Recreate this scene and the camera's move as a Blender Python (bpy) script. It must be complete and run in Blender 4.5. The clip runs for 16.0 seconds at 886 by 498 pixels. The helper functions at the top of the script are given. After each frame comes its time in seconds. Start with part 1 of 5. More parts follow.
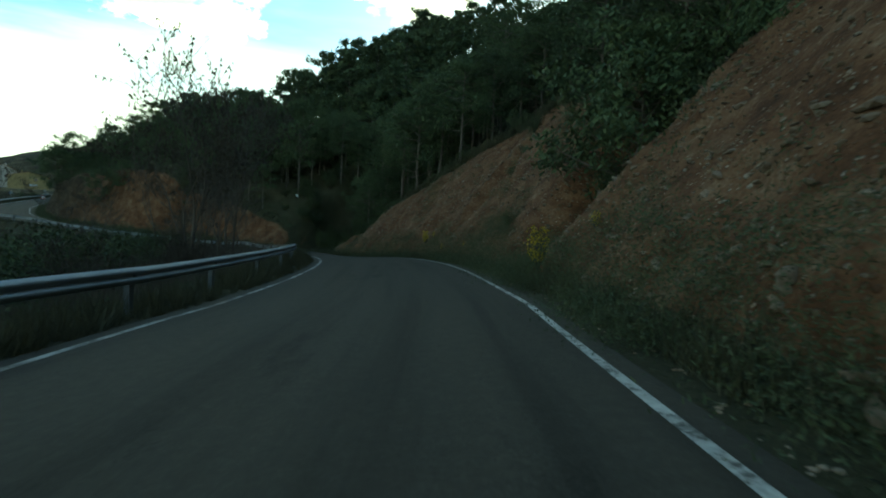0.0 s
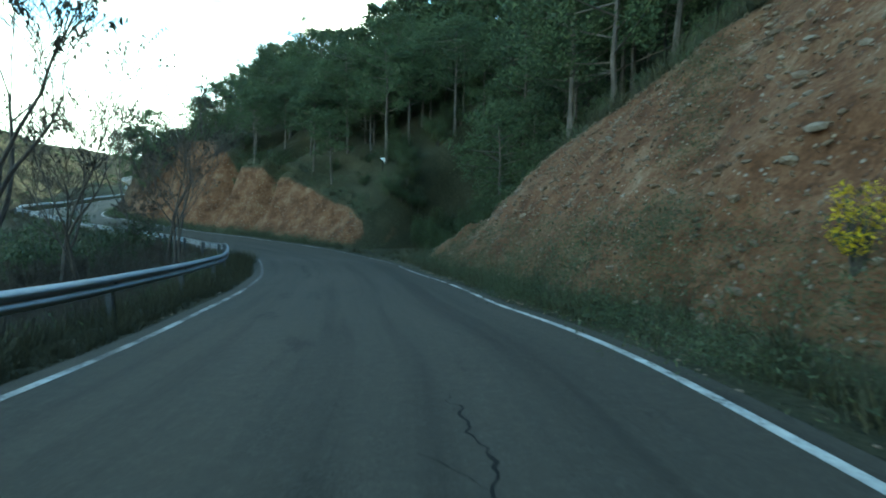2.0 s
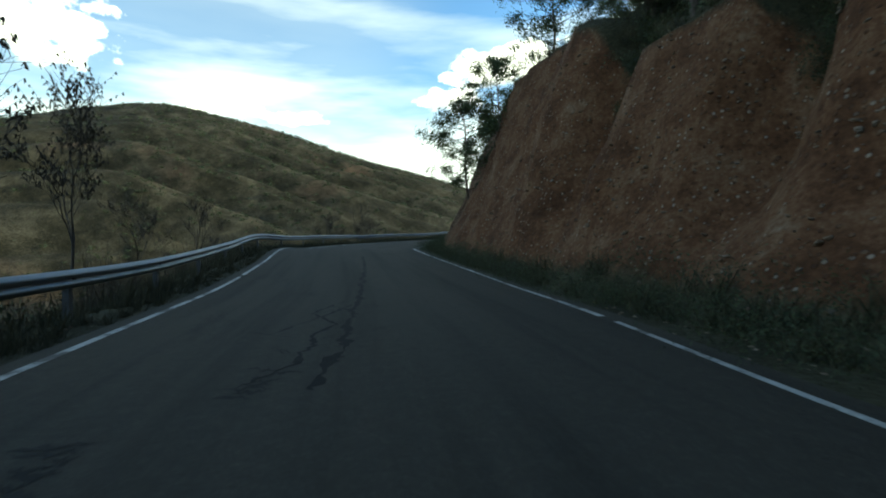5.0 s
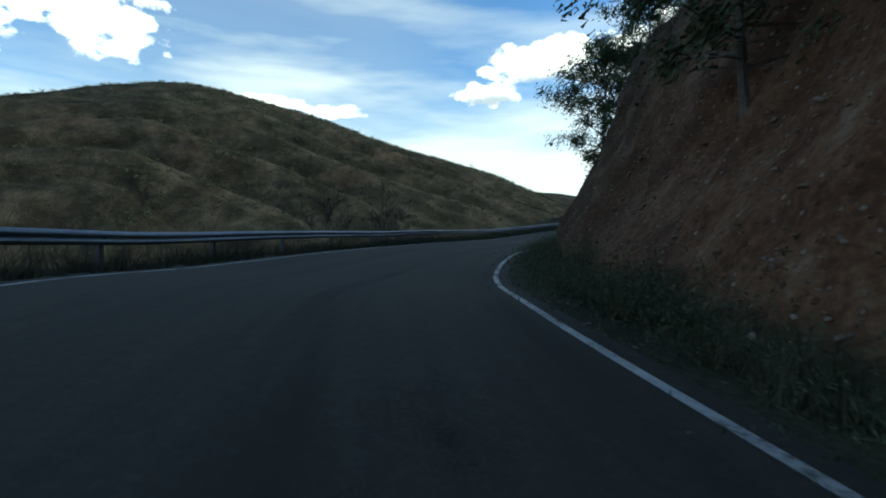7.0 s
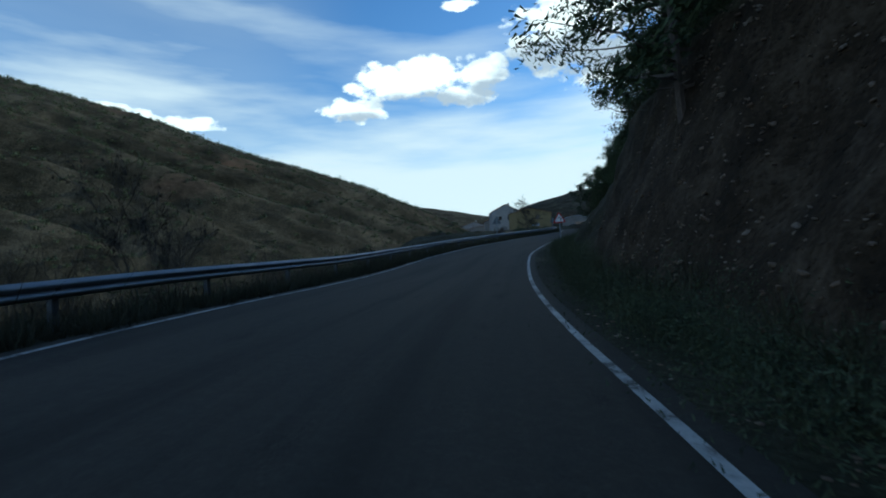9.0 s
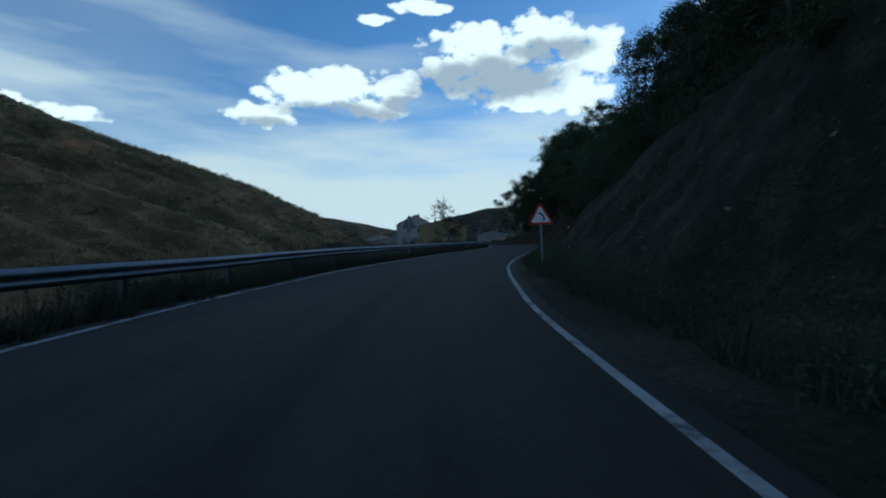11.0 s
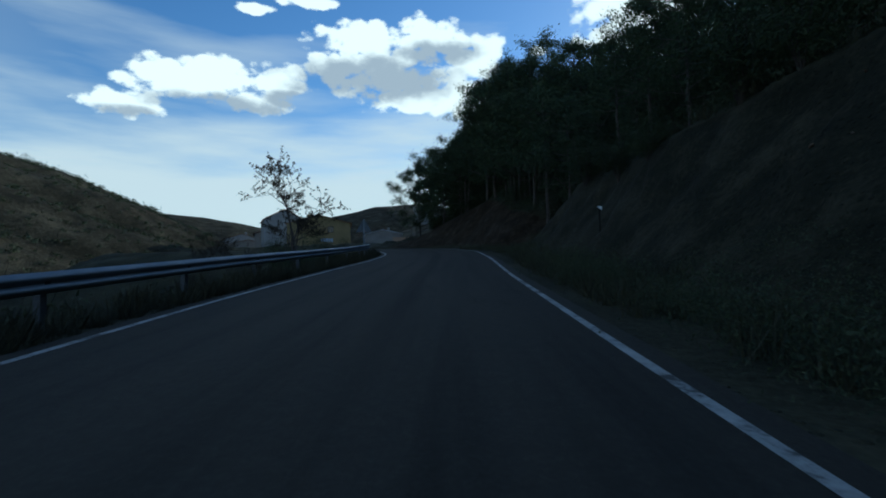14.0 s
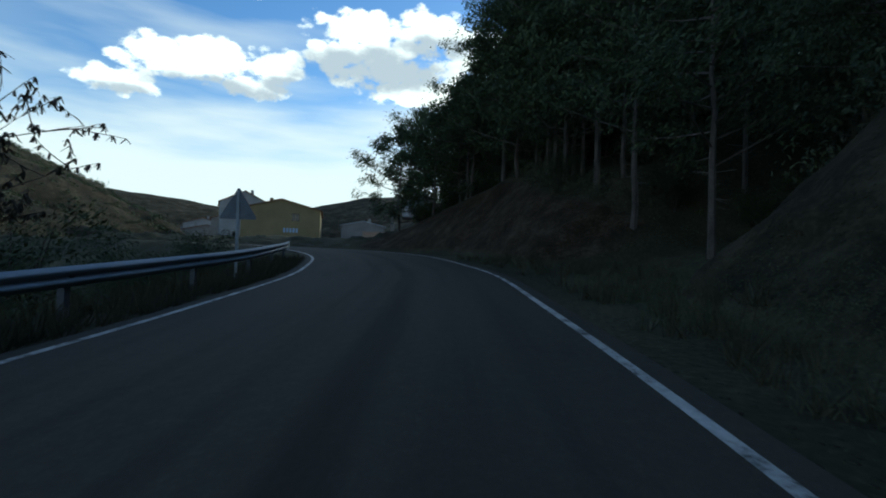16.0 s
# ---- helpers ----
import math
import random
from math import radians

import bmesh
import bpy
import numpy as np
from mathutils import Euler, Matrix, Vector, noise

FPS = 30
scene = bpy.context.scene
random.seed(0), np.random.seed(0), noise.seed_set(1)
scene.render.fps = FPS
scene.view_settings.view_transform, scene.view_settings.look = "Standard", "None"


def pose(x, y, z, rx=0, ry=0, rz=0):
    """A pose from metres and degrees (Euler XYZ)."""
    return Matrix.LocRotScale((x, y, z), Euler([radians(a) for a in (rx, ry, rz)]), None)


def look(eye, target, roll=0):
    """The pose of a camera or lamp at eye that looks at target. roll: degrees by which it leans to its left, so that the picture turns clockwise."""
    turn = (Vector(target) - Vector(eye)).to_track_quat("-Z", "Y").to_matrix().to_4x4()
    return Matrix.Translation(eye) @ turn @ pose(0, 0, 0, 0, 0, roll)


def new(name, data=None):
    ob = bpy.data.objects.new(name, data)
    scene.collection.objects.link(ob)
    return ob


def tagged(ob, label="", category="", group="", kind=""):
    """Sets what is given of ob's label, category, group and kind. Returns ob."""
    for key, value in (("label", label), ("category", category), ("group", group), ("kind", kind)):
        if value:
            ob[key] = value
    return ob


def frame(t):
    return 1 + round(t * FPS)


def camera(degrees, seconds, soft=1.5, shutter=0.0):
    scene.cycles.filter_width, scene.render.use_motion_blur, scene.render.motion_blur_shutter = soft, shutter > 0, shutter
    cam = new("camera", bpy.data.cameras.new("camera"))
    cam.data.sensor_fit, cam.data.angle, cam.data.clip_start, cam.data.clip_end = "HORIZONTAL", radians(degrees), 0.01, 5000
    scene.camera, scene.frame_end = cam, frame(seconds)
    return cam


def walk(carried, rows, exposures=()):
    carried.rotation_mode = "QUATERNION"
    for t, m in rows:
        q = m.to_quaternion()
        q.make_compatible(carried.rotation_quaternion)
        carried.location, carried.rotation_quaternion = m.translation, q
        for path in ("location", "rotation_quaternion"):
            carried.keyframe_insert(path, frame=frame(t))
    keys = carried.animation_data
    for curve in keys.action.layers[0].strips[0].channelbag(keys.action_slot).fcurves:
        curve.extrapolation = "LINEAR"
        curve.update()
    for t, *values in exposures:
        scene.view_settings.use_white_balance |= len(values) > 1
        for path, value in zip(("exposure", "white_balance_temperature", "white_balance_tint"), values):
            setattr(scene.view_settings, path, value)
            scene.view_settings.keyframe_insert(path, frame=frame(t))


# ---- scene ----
# camera and its drive along the road
cam = camera(82.0, 16.0, soft=1.9, shutter=0.08)
PATH = [
    (0, (0.0, 0.0, -0.567), (2.0, 9.76, -1.075), 2.5),
    (0.5, (1.32, 7.91, -0.831), (3.06, 17.71, -1.441), 2.4),
    (1, (2.25, 15.78, -1.069), (3.3, 25.66, -1.858), 1.4),
    (1.5, (2.65, 23.58, -1.221), (3.08, 33.51, -1.941), 0.4),
    (2, (2.27, 31.262, -1.48), (1.55, 41.176, -2.325), 0.3),
    (2.5, (0.935, 38.676, -2.075), (-0.906, 48.432, -3.02), -0.2),
    (3, (-0.857, 45.76, -2.625), (-3.875, 55.246, -3.31), -2.4),
    (3.5, (-3.082, 52.463, -3.057), (-7.389, 61.452, -3.558), -4.3),
    (4, (-6.419, 58.28, -3.25), (-12.057, 66.522, -3.629), -1.8),
    (4.5, (-10.345, 63.191, -3.218), (-16.98, 70.674, -3.387), -1.7),
    (5, (-14.785, 67.225, -3.083), (-22.225, 73.905, -3.107), -1.6),
    (5.5, (-19.371, 70.804, -2.939), (-27.126, 77.118, -3.199), -1.0),
    (6, (-24.035, 74.161, -2.818), (-31.948, 80.262, -3.174), -0.6),
    (6.5, (-28.692, 77.393, -2.588), (-36.643, 83.448, -2.87), -0.3),
    (7, (-33.277, 80.594, -2.263), (-41.146, 86.771, -2.381), -0.1),
    (7.5, (-37.757, 83.888, -2.026), (-45.402, 90.337, -2.016), -0.1),
    (8, (-41.962, 87.473, -1.8), (-49.213, 94.362, -1.834), -0.6),
    (8.5, (-45.957, 91.281, -1.613), (-52.565, 98.779, -1.504), -0.2),
    (9, (-49.528, 95.478, -1.35), (-55.621, 103.399, -1.202), -2.2),
    (9.5, (-52.855, 99.875, -1.205), (-58.51, 108.125, -1.046), -1.7),
    (10, (-55.919, 104.489, -1.02), (-61.019, 113.079, -0.83), -1.3),
    (10.5, (-58.695, 109.251, -0.91), (-63.385, 118.081, -0.64), -0.7),
    (11, (-61.3, 114.07, -0.75), (-65.84, 122.97, -0.35), -0.1),
    (11.5, (-63.84, 118.84, -0.49), (-68.27, 127.79, 0.0), 0.6),
    (12, (-66.14, 123.56, -0.15), (-70.06, 132.76, 0.21), -0.2),
    (12.5, (-68.12, 128.23, 0.15), (-71.57, 137.61, 0.53), -0.5),
    (13, (-69.82, 132.83, 0.43), (-72.87, 142.35, 0.79), -0.7),
    (13.5, (-71.33, 137.37, 0.74), (-74.15, 146.96, 1.1), -1.3),
    (14, (-72.67, 141.82, 1.08), (-75.2, 151.49, 1.46), -1.2),
    (14.5, (-73.85, 146.23, 1.42), (-76.06, 155.97, 1.82), -0.4),
    (15, (-74.92, 150.73, 1.77), (-76.87, 160.54, 2.1), 0.5),
    (15.5, (-76.03, 155.55, 2.13), (-78.14, 165.32, 2.47), 0.3),
    (16, (-77.36, 160.77, 2.52), (-79.71, 170.49, 2.81), 1.6),
]
walk(cam, [(t, look(eye, target, roll)) for t, eye, target, roll in PATH],
     exposures=[(0.0, 0.70, 7700, -34), (0.5, 1.35, 7400, -31), (1.0, 2.25, 7900, -46), (1.5, 2.35, 7050, -37), (2.0, 2.35, 6650, -33), (2.5, 2.2, 6550, -36), (3.0, 2.0, 6400, -37), (3.5, 1.85, 6500, -32), (4.0, 1.58, 6650, -34), (5.0, 0.72, 7150, -17),
                (7.5, 0.10, 5850, -11), (9.0, -0.25, 5500, -9), (11.5, -0.60, 5400, -9), (14.0, -0.57, 5400, -9), (16.0, -0.12, 5950, -9)])
SUN_BEARING, SUN_HEIGHT = -25.0, 18.0      # degrees: to the left of +y, above the horizon


# ---------------------------------------------------------------- sky and sun
def nodes_of(tree):
    tree.nodes.clear()
    return tree.nodes, tree.links


def maths(tree, op, a, b=None, clamp=False):
    n = tree.nodes.new("ShaderNodeMath")
    n.operation, n.use_clamp = op, clamp
    for i, v in enumerate((a, b)):
        if v is None:
            continue
        if isinstance(v, (int, float)):
            n.inputs[i].default_value = v
        else:
            tree.links.new(v, n.inputs[i])
    return n.outputs[0]


def build_sky():
    world = bpy.data.worlds.new("sky")
    scene.world = world
    world.use_nodes = True
    tree = world.node_tree
    nodes, links = nodes_of(tree)
    sky = nodes.new("ShaderNodeTexSky")
    sky.sky_type, sky.sun_disc = "NISHITA", False
    sky.sun_elevation, sky.sun_rotation = radians(SUN_HEIGHT), radians(-SUN_BEARING)
    sky.altitude, sky.air_density, sky.dust_density, sky.ozone_density = 900, 1.0, 0.6, 2.0
    # bearings and heights in the sky, for the clouds
    geo = nodes.new("ShaderNodeTexCoord")
    sep = nodes.new("ShaderNodeSeparateXYZ")
    links.new(geo.outputs["Generated"], sep.inputs[0])
    bearing = maths(tree, "ARCTAN2", maths(tree, "MULTIPLY", sep.outputs[0], -1.0), sep.outputs[1])
    height = maths(tree, "ARCSINE", sep.outputs[2])
    stretch = nodes.new("ShaderNodeMapping")
    stretch.inputs["Scale"].default_value = (1, 1, 1.5)
    links.new(geo.outputs["Generated"], stretch.inputs[0])

    def sky_noise(scale, detail, roughness):
        n = nodes.new("ShaderNodeTexNoise")
        n.inputs["Scale"].default_value, n.inputs["Detail"].default_value, n.inputs["Roughness"].default_value = scale, detail, roughness
        links.new(stretch.outputs[0], n.inputs["Vector"])
        return n.outputs[0]

    def heaps(rows):
        total = None
        for b, h, wide, tall in rows:
            u = maths(tree, "DIVIDE", maths(tree, "SUBTRACT", bearing, radians(b)), radians(wide))
            v = maths(tree, "DIVIDE", maths(tree, "SUBTRACT", height, radians(h)), radians(tall))
            one = maths(tree, "SUBTRACT", 1.0, maths(tree, "ADD", maths(tree, "MULTIPLY", u, u), maths(tree, "MULTIPLY", v, v)))
            total = one if total is None else maths(tree, "MAXIMUM", total, one)
        return maths(tree, "MAXIMUM", maths(tree, "MULTIPLY", total, 1.25), -2.5)

    # billows: round knobs at two sizes, frayed by fine noise
    knob = nodes.new("ShaderNodeTexVoronoi")
    knob.inputs["Scale"].default_value = 34.0
    links.new(stretch.outputs[0], knob.inputs["Vector"])
    frayed = maths(tree, "MULTIPLY", maths(tree, "SUBTRACT", sky_noise(17.0, 12.0, 0.66), 0.5), 3.0)
    billow = maths(tree, "MULTIPLY", maths(tree, "SUBTRACT", 0.42, knob.outputs["Distance"]), 1.1)
    edge = maths(tree, "ADD", heaps(CLOUDS), maths(tree, "ADD", frayed, billow))
    cover = nodes.new("ShaderNodeMapRange")
    cover.interpolation_type = "SMOOTHSTEP"
    cover.inputs["From Min"].default_value, cover.inputs["From Max"].default_value = 0.10, 0.65
    links.new(edge, cover.inputs["Value"])
    under = nodes.new("ShaderNodeMapRange")
    under.interpolation_type = "SMOOTHSTEP"
    under.inputs["From Min"].default_value, under.inputs["From Max"].default_value = -1.0, 0.9
    links.new(maths(tree, "ADD", heaps(BELLIES), maths(tree, "MULTIPLY", maths(tree, "SUBTRACT", sky_noise(15.0, 8.0, 0.62), 0.5), 4.2)), under.inputs["Value"])
    # thin high cloud, in long streaks
    streak = nodes.new("ShaderNodeTexNoise")
    streak.inputs["Scale"].default_value, streak.inputs["Detail"].default_value = 2.2, 6.0
    long_way = nodes.new("ShaderNodeMapping")
    long_way.inputs["Scale"].default_value, long_way.inputs["Rotation"].default_value = (1, 1, 6.0), (0.0, 0.10, 0.0)
    links.new(geo.outputs["Generated"], long_way.inputs[0])
    links.new(long_way.outputs[0], streak.inputs["Vector"])
    thin = nodes.new("ShaderNodeMapRange")
    thin.inputs["From Min"].default_value, thin.inputs["From Max"].default_value, thin.inputs["To Max"].default_value = 0.50, 0.80, 0.50
    links.new(streak.outputs[0], thin.inputs["Value"])
    # a bright bank of cloud low over the horizon
    low = nodes.new("ShaderNodeMapRange")
    low.interpolation_type = "SMOOTHSTEP"
    for key, value in (("From Min", radians(20)), ("From Max", radians(8)), ("To Min", 0.0), ("To Max", 0.94)):
        low.inputs[key].default_value = value
    links.new(maths(tree, "ADD", height, maths(tree, "MULTIPLY", maths(tree, "SUBTRACT", streak.outputs[0], 0.5), 0.45)), low.inputs["Value"])
    # a patch of haze over the hill
    haze = nodes.new("ShaderNodeMapRange")
    haze.interpolation_type = "SMOOTHSTEP"
    for key, value in (("From Min", radians(26)), ("From Max", radians(8)), ("To Max", 0.22)):
        haze.inputs[key].default_value = value
    links.new(maths(tree, "ABSOLUTE", maths(tree, "SUBTRACT", bearing, radians(70))), haze.inputs["Value"])
    veil = maths(tree, "MAXIMUM", maths(tree, "ADD", thin.outputs[0], maths(tree, "MULTIPLY", haze.outputs[0], maths(tree, "ADD", streak.outputs[0], 0.3)), True), low.outputs[0])
    body = nodes.new("ShaderNodeMixRGB")
    body.inputs[1].default_value, body.inputs[2].default_value = (11.2, 11.0, 10.7, 1), (3.9, 4.2, 4.95, 1)
    links.new(maths(tree, "MULTIPLY", under.outputs[0], 0.9), body.inputs[0])
    mix_thin = nodes.new("ShaderNodeMixRGB")
    mix_thin.inputs[2].default_value = (7.6, 7.7, 7.8, 1)
    links.new(veil, mix_thin.inputs[0])
    deep = nodes.new("ShaderNodeHueSaturation")
    deep.inputs["Saturation"].default_value, deep.inputs["Value"].default_value = 1.18, 1.48
    deep.inputs["Hue"].default_value = 0.509
    links.new(sky.outputs[0], deep.inputs["Color"])
    links.new(deep.outputs[0], mix_thin.inputs[1])
    mix_body = nodes.new("ShaderNodeMixRGB")
    links.new(cover.outputs[0], mix_body.inputs[0])
    links.new(mix_thin.outputs[0], mix_body.inputs[1])
    links.new(body.outputs[0], mix_body.inputs[2])
    back, out = nodes.new("ShaderNodeBackground"), nodes.new("ShaderNodeOutputWorld")
    back.inputs["Strength"].default_value = SKY_STRENGTH
    links.new(mix_body.outputs[0], back.inputs[0])
    links.new(back.outputs[0], out.inputs[0])


SKY_STRENGTH, SUN_STRENGTH = 0.14, 2.8
# bearing, height, half width, half height (degrees) of the heaps of cloud, and of their grey undersides
CLOUDS = [(46.3, 16.3, 4.1, 1.5), (43.4, 18.7, 5.4, 2.3), (38.9, 19.5, 4.3, 2.5), (32.3, 19.7, 3.6, 2.5), (34.2, 17.5, 4.2, 1.4), (22.8, 24.3, 7.1, 2.1), (15.7, 25.1, 4.8, 2.3), (10.7, 22.5, 4.7, 3.0), (16.4, 19.1, 8.3, 2.6), (25.4, 21.2, 4.5, 2.8), (20.2, 21.8, 7.5, 3.2),
          (12.6, 18.4, 4.7, 2.0), (34.9, 26.4, 2.2, 0.7), (29.2, 27.6, 3.8, 0.9), (3.4, 22.9, 1.1, 0.7), (-1.0, 22.9, 1.7, 0.7), (85, 20.0, 6, 3.4), (96, 22, 9, 6), (71, 14.6, 5, 0.9), (64, 14.2, 4, 0.9), (-8, 25, 8, 6)]
BELLIES = [(22.2, 20.4, 8.6, 2.2), (15.1, 23.2, 4.5, 1.2), (38.3, 17.0, 6.4, 1.0), (31.1, 18.0, 3.1, 0.9), (46.5, 15.4, 2.6, 0.6)]
build_sky()
sun = new("sun", bpy.data.lights.new("sun", "SUN"))
sun.data.energy, sun.data.angle, sun.data.color = SUN_STRENGTH, radians(0.6), (1.0, 0.94, 0.84)
_b, _h = radians(SUN_BEARING), radians(SUN_HEIGHT)
sun.matrix_world = look((-math.sin(_b) * 100, math.cos(_b) * 100, 100 * math.tan(_h)), (0, 0, 0))


# ---------------------------------------------------------------- materials
def ramp(tree, value, stops):
    n = tree.nodes.new("ShaderNodeValToRGB")
    while len(n.color_ramp.elements) < len(stops):
        n.color_ramp.elements.new(0.5)
    for e, (at, c) in zip(n.color_ramp.elements, stops):
        e.position, e.color = at, (*c, 1)
    tree.links.new(value, n.inputs[0])
    return n.outputs[0]


def noise_of(tree, scale, detail=4.0, rough=0.55, stretch=(1, 1, 1), kind="Object"):
    at = tree.nodes.new("ShaderNodeTexCoord")
    m = tree.nodes.new("ShaderNodeMapping")
    m.inputs["Scale"].default_value = stretch
    n = tree.nodes.new("ShaderNodeTexNoise")
    n.inputs["Scale"].default_value, n.inputs["Detail"].default_value, n.inputs["Roughness"].default_value = scale, detail, rough
    tree.links.new(at.outputs[kind], m.inputs[0])
    tree.links.new(m.outputs[0], n.inputs["Vector"])
    return n.outputs[0]


def blend(tree, how, factor, a, b):
    n = tree.nodes.new("ShaderNodeMixRGB")
    n.blend_type = how
    for i, v in enumerate((factor, a, b)):
        if isinstance(v, (int, float)):
            n.inputs[i].default_value = v
        elif isinstance(v, tuple):
            n.inputs[i].default_value = (*v, 1)
        else:
            tree.links.new(v, n.inputs[i])
    return n.outputs[0]


def surface(name, rough=0.9, metal=0.0, spec=0.3):
    m = bpy.data.materials.new(name)
    m.use_nodes = True
    b = m.node_tree.nodes["Principled BSDF"]
    b.inputs["Roughness"].default_value, b.inputs["Metallic"].default_value = rough, metal
    b.inputs["Specular IOR Level"].default_value = spec
    return m, m.node_tree, b


def bump(tree, b, value, strength, depth):
    n = tree.nodes.new("ShaderNodeBump")
    n.inputs["Strength"].default_value, n.inputs["Distance"].default_value = strength, depth
    tree.links.new(value, n.inputs["Height"])
    tree.links.new(n.outputs[0], b.inputs["Normal"])


def mottled(name, stops, coarse, fine, rough=0.9, metal=0.0, relief=0.4, depth=0.02, stretch=(1, 1, 1), spec=0.3, vary=0.0):
    """Colour from coarse stains, grain from fine noise; vary: by how much pieces differ from each other."""
    m, tree, b = surface(name, rough, metal, spec)
    big = noise_of(tree, coarse, 5.0, 0.6, stretch)
    small = noise_of(tree, fine, 6.0, 0.7, stretch)
    colour = ramp(tree, blend(tree, "OVERLAY", 0.7, big, small), stops)
    if vary:
        info = tree.nodes.new("ShaderNodeObjectInfo")
        colour = blend(tree, "MULTIPLY", 1.0, colour, ramp(tree, info.outputs["Random"], [(0, (1 - vary,) * 3), (1, (1, 1, 1))]))
    tree.links.new(colour, b.inputs["Base Color"])
    bump(tree, b, small, relief, depth)
    return m

def asphalt_material():
    """Worn asphalt in metres across and along the road: grit, long streaks of wear in the wheel tracks, and patched darker spots."""
    m, tree, b = surface("asphalt", 0.88, 0.0, 0.16)
    at = tree.nodes.new("ShaderNodeUVMap")

    def grain(scale, detail, rough, stretch):
        move, n = tree.nodes.new("ShaderNodeMapping"), tree.nodes.new("ShaderNodeTexNoise")
        move.inputs["Scale"].default_value = stretch
        n.inputs["Scale"].default_value, n.inputs["Detail"].default_value, n.inputs["Roughness"].default_value = scale, detail, rough
        tree.links.new(at.outputs[0], move.inputs[0])
        tree.links.new(move.outputs[0], n.inputs["Vector"])
        return n.outputs[0]

    grit, fine = grain(26, 6, 0.8, (1, 1, 1)), grain(7.0, 7, 0.78, (1, 1, 1))
    streak, spots = grain(1.0, 5, 0.6, (1.3, 0.05, 1)), grain(0.8, 6, 0.68, (1, 0.35, 1))
    base = ramp(tree, blend(tree, "MIX", 0.55, fine, grit), [(0.26, (0.029, 0.0255, 0.0195)), (0.5, (0.044, 0.0385, 0.0295)), (0.78, (0.082, 0.073, 0.058))])
    worn = ramp(tree, streak, [(0.34, (0.66, 0.66, 0.67)), (0.50, (1.0, 1.0, 1.0)), (0.66, (1.14, 1.13, 1.11))])
    dark = ramp(tree, blend(tree, "OVERLAY", 0.6, spots, grit), [(0.27, (0.50, 0.50, 0.51)), (0.40, (1.0, 1.0, 1.0))])
    # a soft streak of old oil along the middle before the village
    spot = tree.nodes.new("ShaderNodeSeparateXYZ")
    tree.links.new(at.outputs[0], spot.inputs[0])
    off = maths(tree, "ABSOLUTE", maths(tree, "ADD", maths(tree, "SUBTRACT", spot.outputs[0], 0.42), maths(tree, "MULTIPLY", maths(tree, "SUBTRACT", spots, 0.5), 0.5)))
    band, reach = tree.nodes.new("ShaderNodeMapRange"), tree.nodes.new("ShaderNodeMapRange")
    for node, value, ends in ((band, off, (0.36, 0.08)), (reach, spot.outputs[1], (196.0, 206.0))):
        node.interpolation_type = "SMOOTHSTEP"
        node.inputs["From Min"].default_value, node.inputs["From Max"].default_value = ends
        tree.links.new(value, node.inputs["Value"])
    oil = maths(tree, "MULTIPLY", maths(tree, "MULTIPLY", band.outputs[0], reach.outputs[0]), maths(tree, "ADD", fine, 0.1), True)
    dark = blend(tree, "MIX", oil, dark, ramp(tree, fine, [(0.3, (0.40, 0.40, 0.40)), (0.7, (0.52, 0.52, 0.52))]))
    tree.links.new(blend(tree, "MULTIPLY", 1.0, blend(tree, "MULTIPLY", 1.0, base, worn), dark), b.inputs["Base Color"])
    bump(tree, b, blend(tree, "MIX", 0.5, grit, fine), 0.55, 0.012)
    return m


ASPHALT = asphalt_material()
PAINT = mottled("worn white road paint", [(0.36, (0.07, 0.066, 0.058)), (0.47, (0.30, 0.295, 0.275)), (0.7, (0.48, 0.47, 0.44))], 1.9, 16, 0.7, relief=0.3, depth=0.004)
PAINT_GONE = mottled("road paint worn down to the asphalt", [(0.46, (0.055, 0.051, 0.044)), (0.60, (0.12, 0.117, 0.106)), (0.80, (0.30, 0.29, 0.27))], 1.3, 16, 0.8, relief=0.3, depth=0.004)
PAINT_WORN = mottled("half worn-off road paint", [(0.40, (0.055, 0.051, 0.044)), (0.54, (0.19, 0.186, 0.172)), (0.72, (0.42, 0.41, 0.38))], 1.3, 16, 0.75, relief=0.3, depth=0.004)
TAR = mottled("black tar", [(0.3, (0.013, 0.012, 0.0105)), (0.7, (0.026, 0.024, 0.021))], 2.0, 40, 0.85, relief=0.4, depth=0.006, spec=0.15)
POST_STEEL = mottled("weathered steel posts", [(0.3, (0.05, 0.056, 0.064)), (0.7, (0.10, 0.108, 0.118))], 3, 40, 0.6, 0.2, relief=0.05, depth=0.001)
CRACK_TAR = mottled("old crack sealant", [(0.3, (0.005, 0.0046, 0.004)), (0.7, (0.013, 0.012, 0.0105))], 3.0, 40, 0.85, relief=0.3, depth=0.004, spec=0.15)
GALVANISED = mottled("galvanised steel", [(0.3, (0.16, 0.18, 0.20)), (0.7, (0.25, 0.275, 0.30))], 0.6, 60, 0.50, 0.35, relief=0.02, depth=0.001)
BARK = mottled("grey bark", [(0.3, (0.032, 0.026, 0.021)), (0.7, (0.090, 0.074, 0.062))], 3, 24, 0.95, relief=0.8, depth=0.02, stretch=(1, 1, 0.3))
PINE_BARK = mottled("pale pine bark", [(0.3, (0.055, 0.044, 0.037)), (0.7, (0.15, 0.125, 0.108))], 3, 20, 0.95, relief=0.8, depth=0.03, stretch=(1, 1, 0.35))


